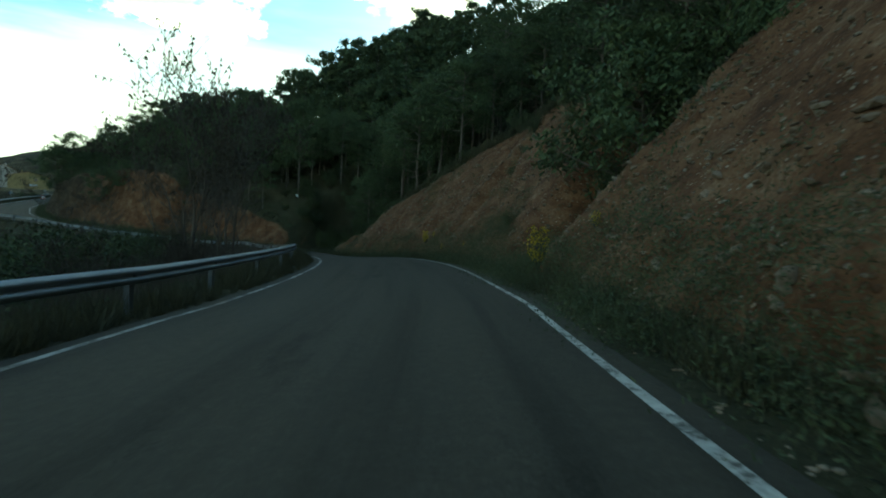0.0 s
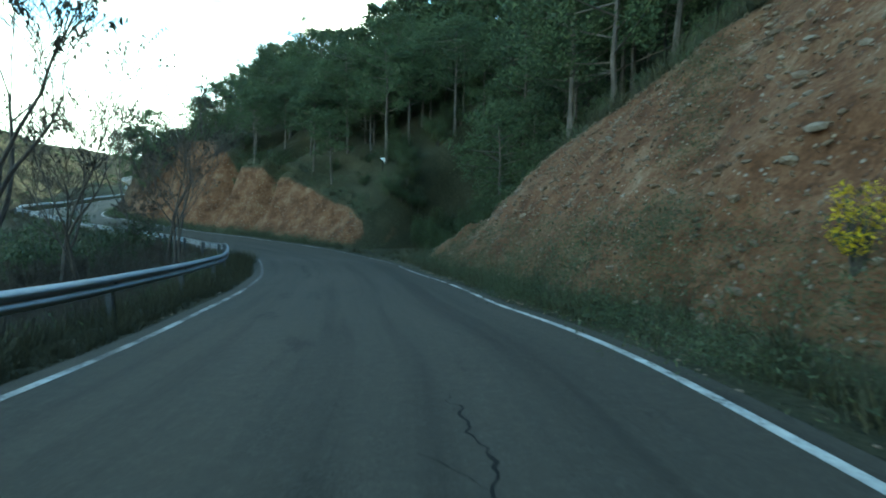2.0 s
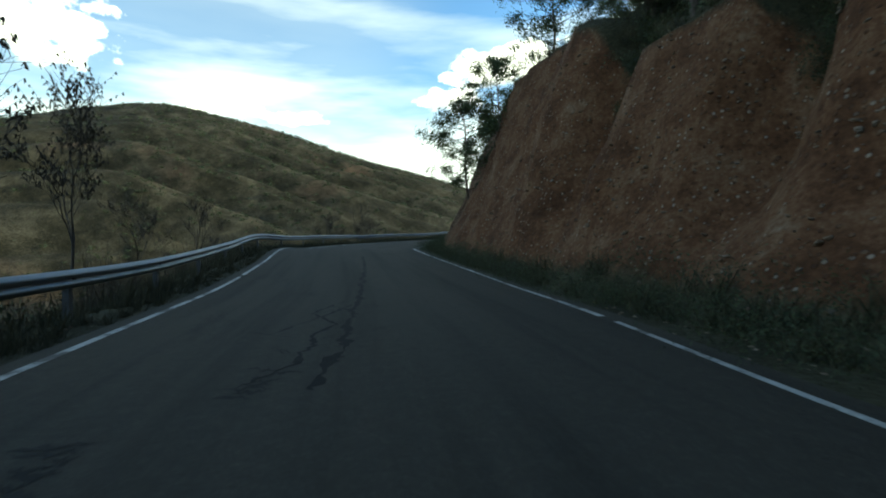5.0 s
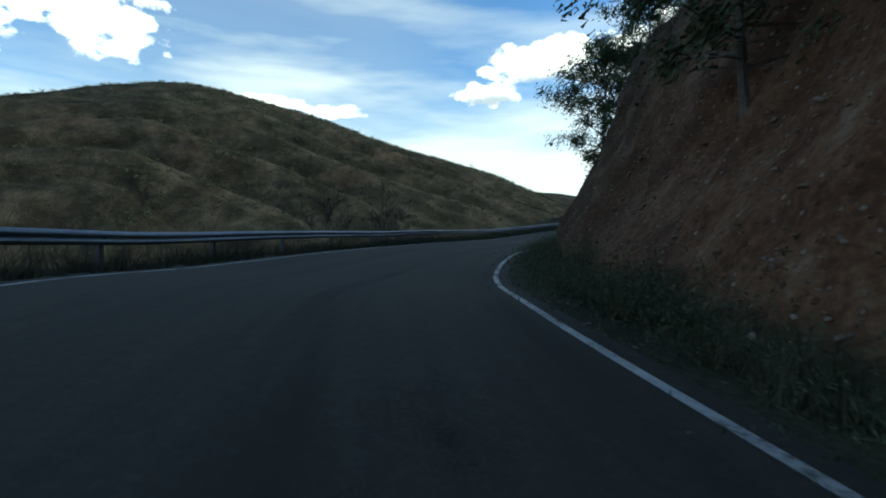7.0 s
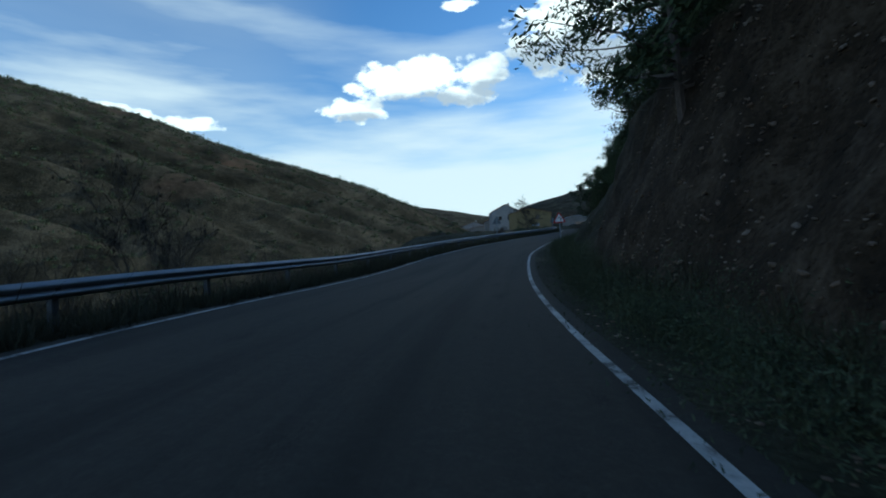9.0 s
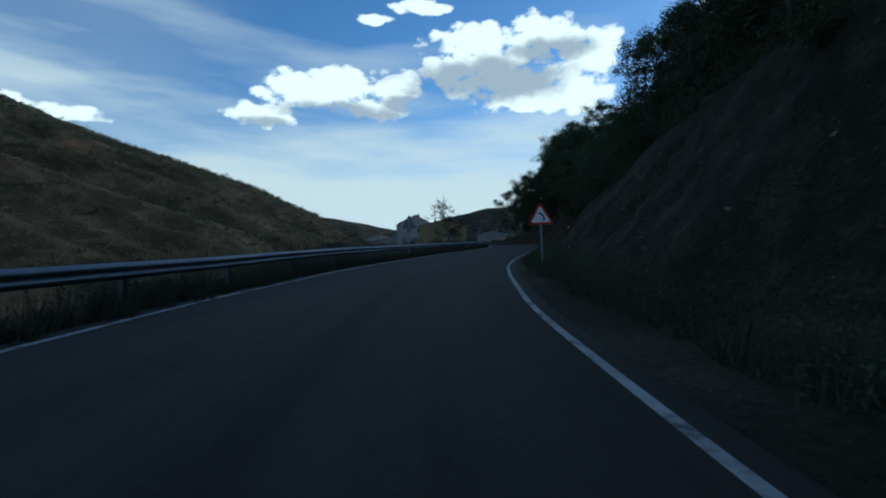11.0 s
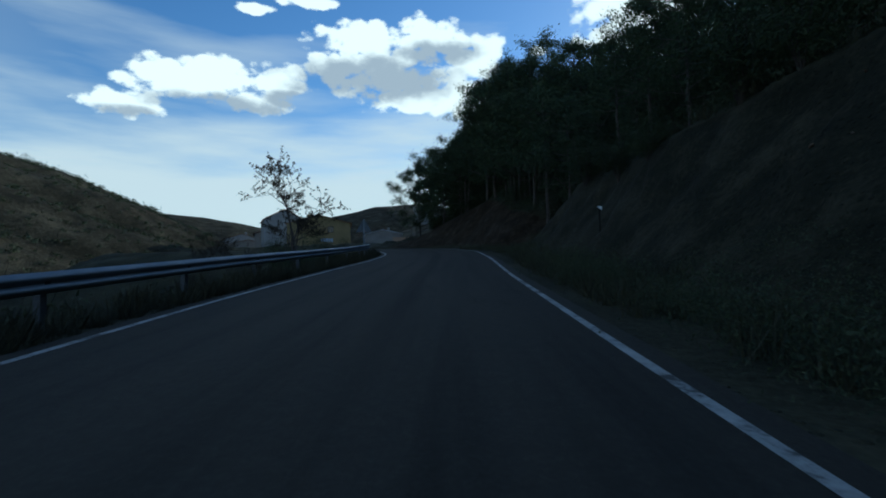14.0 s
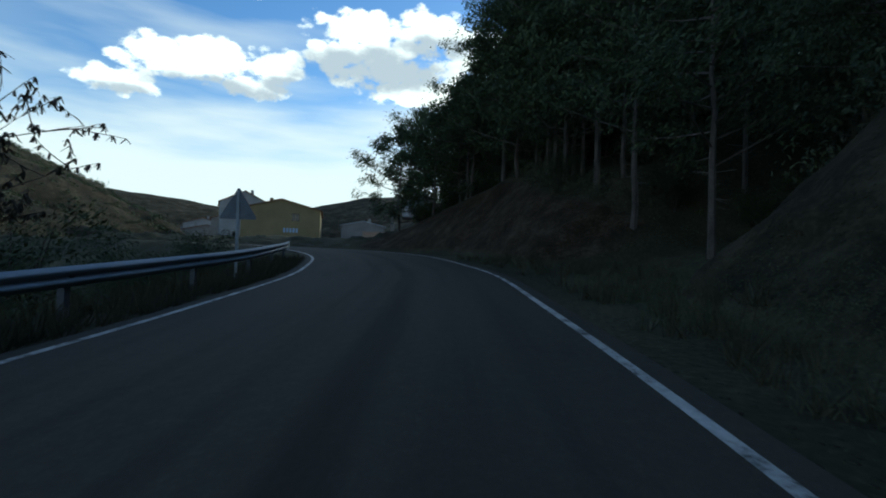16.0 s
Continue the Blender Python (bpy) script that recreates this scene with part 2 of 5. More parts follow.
def leafy(name, dark, light, spread=0.35):
    m, tree, b = surface(name, 0.75, 0.0, 0.25)
    geo, info = tree.nodes.new("ShaderNodeNewGeometry"), tree.nodes.new("ShaderNodeObjectInfo")
    big = noise_of(tree, 0.7, 3.0)
    colour = ramp(tree, blend(tree, "MIX", 0.5, big, geo.outputs["Random Per Island"]), [(0.2, dark), (0.8, light)])
    colour = blend(tree, "MULTIPLY", 1.0, colour, ramp(tree, info.outputs["Random"], [(0, (1 - spread, 1 - spread, 1 - spread)), (1, (1.0, 1.0, 0.92))]))
    tree.links.new(colour, b.inputs["Base Color"])
    return m


NEEDLES = leafy("pine needles", (0.030, 0.049, 0.024), (0.100, 0.130, 0.060))
PODS = leafy("dry seed pods", (0.022, 0.019, 0.014), (0.062, 0.052, 0.038))
SHRUB = leafy("grey-green shrub leaves", (0.032, 0.046, 0.022), (0.10, 0.115, 0.058))
BROOM = leafy("yellow broom flowers", (0.36, 0.25, 0.012), (0.60, 0.44, 0.022))
DRY_GRASS = leafy("dry grass blades", (0.028, 0.030, 0.015), (0.098, 0.090, 0.050))


def earth_material():
    """Soil of the roadside: bare gravel near the road, red stony earth where it is steep, grass where it is not; beyond
    the second cut the bank's shade is put into the colours.
    """
    m, tree, b = surface("roadside earth", 0.97, 0.0, 0.15)
    big, mid, small = noise_of(tree, 0.12, 5, 0.6), noise_of(tree, 0.9, 6, 0.65), noise_of(tree, 9.0, 6, 0.7)
    red = ramp(tree, blend(tree, "OVERLAY", 0.8, mid, small), [(0.25, (0.034, 0.0145, 0.007)), (0.45, (0.088, 0.040, 0.019)), (0.60, (0.132, 0.070, 0.037)), (0.8, (0.22, 0.165, 0.112))])
    grass = ramp(tree, blend(tree, "OVERLAY", 0.8, big, small), [(0.25, (0.014, 0.0145, 0.007)), (0.5, (0.036, 0.034, 0.018)), (0.75, (0.088, 0.078, 0.047))])
    # pebbles bedded in the soil, each with a tone of its own
    spot, cell = tree.nodes.new("ShaderNodeTexCoord"), tree.nodes.new("ShaderNodeTexVoronoi")
    cell.inputs["Scale"].default_value = 7.0
    tree.links.new(spot.outputs["Object"], cell.inputs["Vector"])
    pebble = tree.nodes.new("ShaderNodeMapRange")
    pebble.inputs["From Min"].default_value, pebble.inputs["From Max"].default_value = 0.42, 0.30
    tree.links.new(maths(tree, "ADD", cell.outputs["Distance"], maths(tree, "MULTIPLY", mid, 0.25)), pebble.inputs["Value"])
    tone = tree.nodes.new("ShaderNodeSeparateColor")
    tree.links.new(cell.outputs["Color"], tone.inputs[0])
    grit = ramp(tree, tone.outputs[0], [(0.1, (0.06, 0.030, 0.017)), (0.55, (0.135, 0.088, 0.056)), (0.9, (0.36, 0.30, 0.235))])
    red = blend(tree, "MIX", maths(tree, "MULTIPLY", pebble.outputs[0], 0.62), red, grit)
    # brown stony soil of the later bank, its shade darkened into the colour
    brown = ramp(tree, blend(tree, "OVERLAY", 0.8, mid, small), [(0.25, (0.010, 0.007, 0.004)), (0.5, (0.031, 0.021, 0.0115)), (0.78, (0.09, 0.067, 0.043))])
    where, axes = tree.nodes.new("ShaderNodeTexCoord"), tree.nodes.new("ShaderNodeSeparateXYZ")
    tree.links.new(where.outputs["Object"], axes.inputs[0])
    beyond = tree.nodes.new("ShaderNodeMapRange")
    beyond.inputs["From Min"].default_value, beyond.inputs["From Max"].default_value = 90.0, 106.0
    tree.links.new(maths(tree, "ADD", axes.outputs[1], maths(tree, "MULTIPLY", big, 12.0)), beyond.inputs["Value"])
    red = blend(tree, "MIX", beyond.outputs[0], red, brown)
    # grass over the bank further on, painted darker still for the deep shade
    shaded_growth = ramp(tree, blend(tree, "OVERLAY", 0.8, mid, small), [(0.25, (0.008, 0.0085, 0.0045)), (0.5, (0.022, 0.021, 0.011)), (0.78, (0.062, 0.054, 0.032))])
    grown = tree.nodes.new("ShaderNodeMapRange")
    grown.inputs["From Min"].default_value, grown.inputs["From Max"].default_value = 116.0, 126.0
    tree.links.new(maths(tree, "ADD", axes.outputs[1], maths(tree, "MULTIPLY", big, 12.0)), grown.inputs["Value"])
    # the darkened growth stops short of the lighter bank by the village
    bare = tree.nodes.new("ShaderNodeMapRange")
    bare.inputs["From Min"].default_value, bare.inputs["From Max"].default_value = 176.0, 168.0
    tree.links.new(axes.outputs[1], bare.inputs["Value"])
    red = blend(tree, "MIX", maths(tree, "MULTIPLY", grown.outputs[0], bare.outputs[0]), red, shaded_growth)
    # the hollow between the two cuts is overgrown as well, in the same shade-darkened colour
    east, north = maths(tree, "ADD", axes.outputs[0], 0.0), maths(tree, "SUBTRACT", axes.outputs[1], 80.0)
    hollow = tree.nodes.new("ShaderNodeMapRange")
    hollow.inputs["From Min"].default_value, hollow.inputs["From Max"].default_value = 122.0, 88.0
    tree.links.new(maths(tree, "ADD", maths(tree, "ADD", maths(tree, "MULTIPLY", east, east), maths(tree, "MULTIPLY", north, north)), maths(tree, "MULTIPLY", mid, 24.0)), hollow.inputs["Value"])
    red = blend(tree, "MIX", hollow.outputs[0], red, shaded_growth)
    soil = tree.nodes.new("ShaderNodeAttribute")
    soil.attribute_name = "bare_soil"
    steep = tree.nodes.new("ShaderNodeMapRange")
    steep.inputs["From Min"].default_value, steep.inputs["From Max"].default_value = 0.35, 0.62
    tree.links.new(maths(tree, "ADD", soil.outputs["Fac"], maths(tree, "MULTIPLY", maths(tree, "SUBTRACT", blend(tree, "MIX", 0.5, mid, big), 0.5), 1.1)), steep.inputs["Value"])
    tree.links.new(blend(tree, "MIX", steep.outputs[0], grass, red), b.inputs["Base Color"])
    bump(tree, b, blend(tree, "MIX", 0.4, blend(tree, "MIX", 0.5, mid, small), pebble.outputs[0]), 0.9, 0.10)
    return m


def hill_material():
    """Dry grassland with bare red earth in the gullies."""
    m, tree, b = surface("dry hillside", 0.97, 0.0, 0.1)
    big, mid, small = noise_of(tree, 0.02, 5, 0.6), noise_of(tree, 0.10, 8, 0.72), noise_of(tree, 2.6, 5, 0.8)
    grass = ramp(tree, blend(tree, "OVERLAY", 0.9, mid, small), [(0.30, (0.010, 0.009, 0.0055)), (0.50, (0.038, 0.032, 0.019)), (0.70, (0.112, 0.092, 0.058))])
    red = ramp(tree, mid, [(0.3, (0.06, 0.034, 0.02)), (0.7, (0.13, 0.078, 0.05))])
    patch = tree.nodes.new("ShaderNodeMapRange")
    patch.inputs["From Min"].default_value, patch.inputs["From Max"].default_value = 0.60, 0.78
    tree.links.new(blend(tree, "OVERLAY", 0.5, big, mid), patch.inputs["Value"])
    tree.links.new(blend(tree, "MIX", patch.outputs[0], grass, red), b.inputs["Base Color"])
    bump(tree, b, blend(tree, "MIX", 0.5, mid, small), 0.8, 0.5)
    return m


EARTH, HILLSIDE = earth_material(), hill_material()

# ---------------------------------------------------------------- mesh helpers


def mesh_object(name, verts, faces, material, parent=None, smooth=False, label=""):
    me = bpy.data.meshes.new(name)
    me.from_pydata([tuple(map(float, v)) for v in verts], [], [tuple(f) for f in faces])
    for mat in (material if isinstance(material, (list, tuple)) else (material,)):
        me.materials.append(mat)
    if smooth:
        me.polygons.foreach_set("use_smooth", [True] * len(me.polygons))
    me.update()
    ob = new(name, me)
    if parent:
        ob.parent = parent
    if label:
        ob["label"] = label
    return ob


def part(name, bm, material, parent, label=""):
    me = bpy.data.meshes.new(name)
    bm.to_mesh(me)
    bm.free()
    me.materials.append(material)
    ob = new(name, me)
    ob.parent = parent
    if label:
        ob["label"] = label
    return ob


def tube(verts, faces, points, radii, sides=6, cap=True):
    """Adds a tapered tube along points to the lists."""
    first = len(verts)
    points = [Vector(p) for p in points]
    for i, p in enumerate(points):
        along = (points[min(i + 1, len(points) - 1)] - points[max(i - 1, 0)]).normalized()
        a = along.orthogonal().normalized()
        b = along.cross(a)
        for k in range(sides):
            w = 2 * math.pi * k / sides
            verts.append(p + radii[i] * (math.cos(w) * a + math.sin(w) * b))
    for i in range(len(points) - 1):
        for k in range(sides):
            q = first + i * sides
            faces.append((q + k, q + (k + 1) % sides, q + sides + (k + 1) % sides, q + sides + k))
    if cap:
        faces.append(tuple(range(first + (len(points) - 1) * sides, first + len(points) * sides)))
        faces.append(tuple(reversed(range(first, first + sides))))


def box_bm(sx, sy, sz, at=(0, 0, 0), bevel=0.0):
    bm = bmesh.new()
    bmesh.ops.create_cube(bm, size=1)
    bmesh.ops.transform(bm, matrix=Matrix.Translation(at) @ Matrix.Diagonal((sx, sy, sz, 1)), verts=bm.verts)
    if bevel:
        bmesh.ops.bevel(bm, geom=bm.edges[:], offset=bevel, segments=2, affect="EDGES")
    return bm


# ---------------------------------------------------------------- the line of the road
# centre x, y, z, half width, cross slope (right side higher), one row for each bend or straight
ROAD = [(-5.9, -24.0, -1.396, 3.1, 0.047), (-0.35, 5.0, -2.092, 3.08, 0.05), (0.85, 12.0, -2.274, 3.1, 0.045), (2.0, 25.0, -2.632, 3.15, 0.012), (1.29, 35.06, -3.13, 3.2, 0.003), (-0.45, 42.04, -3.67, 3.16, -0.014),
        (-1.81, 47.06, -3.98, 3.12, -0.024), (-3.21, 51.44, -4.21, 3.09, -0.032), (-4.91, 55.49, -4.244, 3.07, -0.042), (-6.95, 59.21, -4.433, 3.18, -0.037), (-9.97, 62.75, -4.493, 3.43, -0.024), (-14.16, 66.59, -4.394, 3.58, -0.018),
        (-19.85, 70.36, -4.197, 3.68, -0.01), (-26.09, 74.37, -4.018, 3.85, -0.019), (-33.19, 78.58, -3.553, 3.9, -0.031), (-39.93, 82.56, -3.011, 3.91, -0.04), (-44.1, 86.19, -2.981, 4.02, -0.043), (-48.19, 90.57, -2.792, 4.1, -0.042),
        (-51.3, 94.47, -2.621, 3.88, -0.031), (-53.65, 97.95, -2.532, 3.66, -0.029), (-56.59, 102.95, -2.352, 3.42, -0.032), (-59.07, 107.52, -2.207, 3.3, -0.029), (-61.94, 113.02, -1.972, 3.26, -0.018), (-67.6, 124.3, -1.25, 3.25, 0.0),
        (-72.2, 135.4, -0.5, 3.2, -0.01), (-77.0, 153.9, 0.7, 3.2, 0.0), (-80.6, 169.0, 1.75, 3.2, 0.03), (-83.6, 178.5, 2.35, 3.2, 0.03), (-89.5, 189.0, 3.0, 3.2, 0.03), (-100.0, 198.0, 3.6, 3.2, 0.0),
        (-114.0, 203.0, 4.0, 3.2, 0.0), (-140.0, 207.0, 4.4, 3.2, 0.0)]


def spline(rows, step):
    """Points at even steps along a smooth curve through the rows."""
    rows = np.array(rows, float)
    ends = np.vstack([2 * rows[0] - rows[1], rows, 2 * rows[-1] - rows[-2]])
    out = []
    for i in range(1, len(ends) - 2):
        p0, p1, p2, p3 = ends[i - 1 : i + 3]
        for u in np.linspace(0, 1, 40, endpoint=False):
            out.append(0.5 * (2 * p1 + (p2 - p0) * u + (2 * p0 - 5 * p1 + 4 * p2 - p3) * u**2 + (3 * p1 - p0 - 3 * p2 + p3) * u**3))
    out = np.array(out + [rows[-1]])
    far = np.r_[0, np.cumsum(np.hypot(*np.diff(out[:, :2], axis=0).T))]
    at = np.arange(0, far[-1], step)
    return at, np.stack([np.interp(at, far, out[:, k]) for k in range(out.shape[1])], 1)


STEP = 0.5
S, LINE = spline(ROAD, STEP)
_t = np.gradient(LINE[:, :2], axis=0)
_t /= np.hypot(*_t.T)[:, None]
RIGHT = np.stack([_t[:, 1], -_t[:, 0]], 1)


def on_road(s, d, lift=0.0):
    """The place d metres to the right of the road's centre, on the plane of the carriageway."""
    x, y, z, _, cross = [np.interp(s, S, LINE[:, k]) for k in range(5)]
    nx, ny = np.interp(s, S, RIGHT[:, 0]), np.interp(s, S, RIGHT[:, 1])
    lim = max(-9.0, min(10.0, d))
    return Vector((x + d * nx, y + d * ny, z + lim * cross + lift))


def at_y(y):
    """The distance along the road at which its centre passes the given y."""
    return float(np.interp(y, LINE[:, 1], S))


def edge_of(s, side):
    """How far from the centre the asphalt ends on that side."""
    return abs(line_at(s, side)) + 0.32


def half_width(s):
    return float(np.interp(s, S, LINE[:, 3]))


# the bank on the right, by y of the road's centre: where it starts, the cut's height and depth, the slope above, its length
BANK = [(-30, 4.2, 9.0, 9.0, 0.50, 50), (10, 4.2, 9.8, 9.0, 0.50, 50), (20, 4.2, 10.4, 8.8, 0.46, 52), (31, 4.2, 10.6, 8.4, 0.44, 54), (39.3, 4.3, 9.4, 7.9, 0.50, 56), (46, 4.5, 7.9, 6.5, 0.62, 60),
        (51, 4.7, 5.7, 4.6, 0.70, 64), (53.5, 4.8, 4.5, 4.2, 0.74, 64), (55, 5.0, 3.2, 4.0, 0.78, 64), (56.4, 5.1, 2.2, 3.9, 0.80, 64), (58, 5.6, 1.0, 3.6, 0.82, 64), (59.6, 10.0, 0.7, 3.0, 0.86, 64), (62.9, 12.0, 0.8, 2.0, 0.86, 64),
        (63.4, 11.0, 0.8, 2.0, 0.84, 64), (64.1, 5.3, 2.2, 1.8, 0.82, 64), (65.5, 5.0, 2.9, 2.3, 0.80, 64), (67, 4.9, 3.8, 2.6, 0.78, 64), (69.4, 4.9, 4.9, 2.7, 0.76, 62), (71.0, 4.9, 5.4, 2.7, 0.70, 60), (71.6, 5.0, 4.0, 2.9, 0.70, 60), (72.2, 4.9, 6.2, 2.7, 0.66, 58),
        (74.2, 4.9, 6.4, 2.8, 0.60, 56), (74.8, 5.0, 5.2, 3.1, 0.58, 54), (75.5, 4.9, 8.2, 3.3, 0.46, 50), (76.5, 4.9, 9.2, 3.7, 0.40, 48), (79, 4.9, 9.5, 4.2, 0.26, 42), (84, 5.2, 9.2, 5.0, 0.18, 36),
        (92, 5.0, 8.5, 4.0, 0.28, 38), (104, 4.9, 6.5, 2.4, 0.36, 38), (113, 4.8, 6.2, 2.4, 0.40, 40), (121, 4.9, 5.6, 3.6, 0.48, 44), (130, 5.0, 6.0, 4.8, 0.52, 46), (143, 5.2, 6.0, 5.6, 0.52, 46),
        (152, 5.2, 4.5, 3.4, 0.55, 46), (158, 5.2, 4.0, 3.0, 0.55, 46), (166, 5.2, 3.7, 2.9, 0.55, 46), (168, 5.2, 3.5, 3.0, 0.55, 46), (169.5, 5.4, 2.4, 3.2, 0.55, 46), (170.8, 6.2, 1.2, 3.5, 0.56, 46), (172.5, 8.5, 0.8, 4.0, 0.58, 46), (177, 8.0, 1.0, 4.0, 0.56, 46),
        (180, 5.6, 2.6, 3.2, 0.52, 44), (185, 5.2, 4.2, 3.4, 0.46, 40), (188, 5.2, 4.8, 3.8, 0.40, 36), (193, 5.2, 3.4, 4.2, 0.20, 24), (198, 5.2, 1.0, 4.0, 0.05, 20), (240, 6, 0.4, 4.0, 0.02, 20)]
# gullies washed into the bank: y of the road's centre, half width along the road, depth, lean
GULLIES = [(21.2, 0.7, 0.5, 1.0), (24.8, 0.8, 0.6, 1.15), (38.0, 0.8, 0.35, 0.9), (71.6, 0.5, 0.7, 0.0), (74.8, 0.5, 0.8, 0.0), (100.5, 1.0, 0.6, 0.0), (118.0, 2.0, 0.8, 0.0)]
VALLEY = [(-60, -14.0), (0, -12.5), (60, -11.5), (120, -10.0), (160, -6.5), (200, -1.5), (240, 1.5), (320, 3.0)]


def rough(x, y, z, scale, height):
    return height * noise.fractal(Vector((x * scale, y * scale, z * scale)), 1.0, 2.0, 4)


def bank_at(s):
    y = float(np.interp(s, S, LINE[:, 1]))
    rows = np.array(BANK)
    return [float(np.interp(y, rows[:, 0], rows[:, k])) for k in range(1, 6)]


def valley_at(y):
    return float(np.interp(y, [v[0] for v in VALLEY], [v[1] for v in VALLEY]))


def ground_at(s, d):
    """The place on the natural ground d metres to the right of the road's centre."""
    p = on_road(s, d)
    hw = edge_of(s, 1 if d > 0 else -1) - 0.35
    if d > 0:
        start, high, deep, slope, run = bank_at(s)
        over = d - start
        verge = max(0.0, d - hw - 0.35)
        z = p.z - 0.03 - 0.02 * min(verge, 1.5)
        if over > 0:
            u = min(1.0, over / deep)
            z += high * (u + (0.02 if high < 1.25 * deep else -0.07) * math.sin(u * math.pi))
            if over > deep:
                up = min(over - deep, run)
                z += slope * up * (1 - 0.18 * up / run)
                if over - deep > run:
                    z -= 0.55 * (over - deep - run)
            steep = min(1.0, over / 1.0)
            n = rough(p.x, p.y, z * 0.7, 0.35, 1.0)
            groove = rough(s * 0.16, 0.0, 7.3, 1.0, 1.0)
            y0 = float(np.interp(s, S, LINE[:, 1]))
            groove += sum(2.2 * g * math.exp(-(((y0 - c - lean * over) / w) ** 2)) * min(1.0, over / (0.5 * deep)) for c, w, g, lean in GULLIES)
            crag = 1.5 * rough(p.x * 1.5, p.y * 1.5, z * 1.3, 1.0, 1.0) - 0.8 * abs(rough(p.x * 0.9, p.y * 0.9, z * 0.35, 1.0, 1.0))
            push = steep * (0.55 * n + 0.22 * crag + (0.9 * groove if over < deep * 1.6 else 0.3 * groove))
            nx, ny = np.interp(s, S, RIGHT[:, 0]), np.interp(s, S, RIGHT[:, 1])
            if high / deep > 0.6 and over < deep * 1.3:
                ravine = 3.6 * math.exp(-(((y0 - 17.6) / 2.1) ** 2)) * min(1.0, over / (0.35 * deep))
                return Vector((p.x + nx * push * 0.7, p.y + ny * push * 0.7, z + 0.25 * push - ravine))
            return Vector((p.x, p.y, z + push * 0.6))
        return Vector((p.x, p.y, z + 0.05 * rough(p.x, p.y, 0, 1.2, 1.0) * min(1, verge)))
    d = -d
    verge = max(0.0, d - hw - 0.35)
    z = p.z - 0.03 - 0.05 * min(verge, 1.6)
    over = d - (hw + 1.7)
    if over > 0:
        low = valley_at(p.y)
        u = min(1.0, over / 20.0)
        fall = min(0.55 * over, max(0.0, z - low)) if u < 1 else max(0.0, z - low)
        z = z - fall * (0.75 + 0.25 * u)
        z += min(1.0, over / 3) * rough(p.x, p.y, 0, 0.12, 0.7) + 0.15 * rough(p.x, p.y, 3, 0.7, 1.0)
    return Vector((p.x, p.y, z + 0.05 * rough(p.x, p.y, 0, 1.2, 1.0) * min(1, verge)))


# ---------------------------------------------------------------- road and ground
def ribbon(name, s0, s1, d0, d1, material, lift, columns=2, step=1, thick=0.0, offset=None):
    verts, faces = [], []
    rows, across = [s for s in S[::step] if s0 <= s <= s1], []
    for s in rows:
        a, b = (d0(s), d1(s)) if callable(d0) else (d0, d1)
        for k in range(columns):
            d = a + (b - a) * k / (columns - 1)
            verts.append(on_road(s, d, lift))
            across.append((d, s))
    for i in range(len(rows) - 1):
        for k in range(columns - 1):
            q = i * columns + k
            faces.append((q, q + 1, q + columns + 1, q + columns))
    ob = mesh_object(name, verts, faces, material)
    ob.data.uv_layers.new(name="metres").data.foreach_set("uv", [c for loop in ob.data.loops for c in across[loop.vertex_index]])
    return ob


LINE_W = 0.12


# where the painted edge lines run, by y of the road's centre
EDGE_RIGHT = [(-24, 3.0), (3, 3.04), (12, 3.1), (18, 3.2), (27, 3.14), (31, 3.04), (35, 3.1), (41, 3.2), (45, 3.25), (48, 3.18), (50, 3.02), (53, 2.88), (56, 2.77), (58.5, 2.88), (60.8, 3.14), (62.2, 3.41), (65, 3.55), (68.6, 3.4), (70, 3.58), (72, 3.82),
              (76, 4.04), (80, 3.97), (84.2, 3.74), (85.5, 3.55), (87, 3.47), (91, 3.45), (97.5, 3.51), (99, 3.39), (101.6, 3.2), (108, 2.83), (115, 2.63), (121.4, 2.63), (125.5, 2.82), (130.6, 3.1), (149, 3.1), (164, 3.07), (168, 2.98), (240, 2.95)]
EDGE_LEFT = [(-24, -3.08), (8.8, -3.08), (12.8, -2.85), (15, -2.72), (20, -2.67), (24, -2.78), (28, -2.96), (31, -3.09), (36, -3.12), (40, -3.04), (45, -2.94), (49, -3.03), (55, -3.31), (58.5, -3.29), (61.6, -3.31), (65, -3.62), (67, -3.38), (69.5, -3.17), (72.7, -3.43), (78, -3.45),
              (86.5, -3.58), (89, -3.47), (92.6, -3.37), (96, -3.6), (99.2, -3.85), (102, -3.68), (108, -3.4), (115, -3.5), (123.4, -3.72), (126, -3.52), (130, -3.25), (134, -3.0), (139.4, -2.95), (146, -3.12), (151, -3.33), (161, -3.25), (168, -3.05), (240, -3.1)]


def line_table(rows):
    at = np.interp(LINE[:, 1], [r[0] for r in rows], [r[1] for r in rows])
    for _ in range(10):
        at[1:-1] = (at[:-2] + 2 * at[1:-1] + at[2:]) / 4
    return at


EDGES = {1: line_table(EDGE_RIGHT), -1: line_table(EDGE_LEFT)}


def line_at(s, side):
    """How far from the road's centre the edge line of that side runs."""
    return float(np.interp(s, S, EDGES[side]))


road = tagged(ribbon("road", 0, S[-1], lambda s: line_at(s, -1) - 0.32, lambda s: line_at(s, 1) + 0.32, ASPHALT, 0.0, 9),
              "worn grey asphalt country road with cracks", "road", kind="structure")
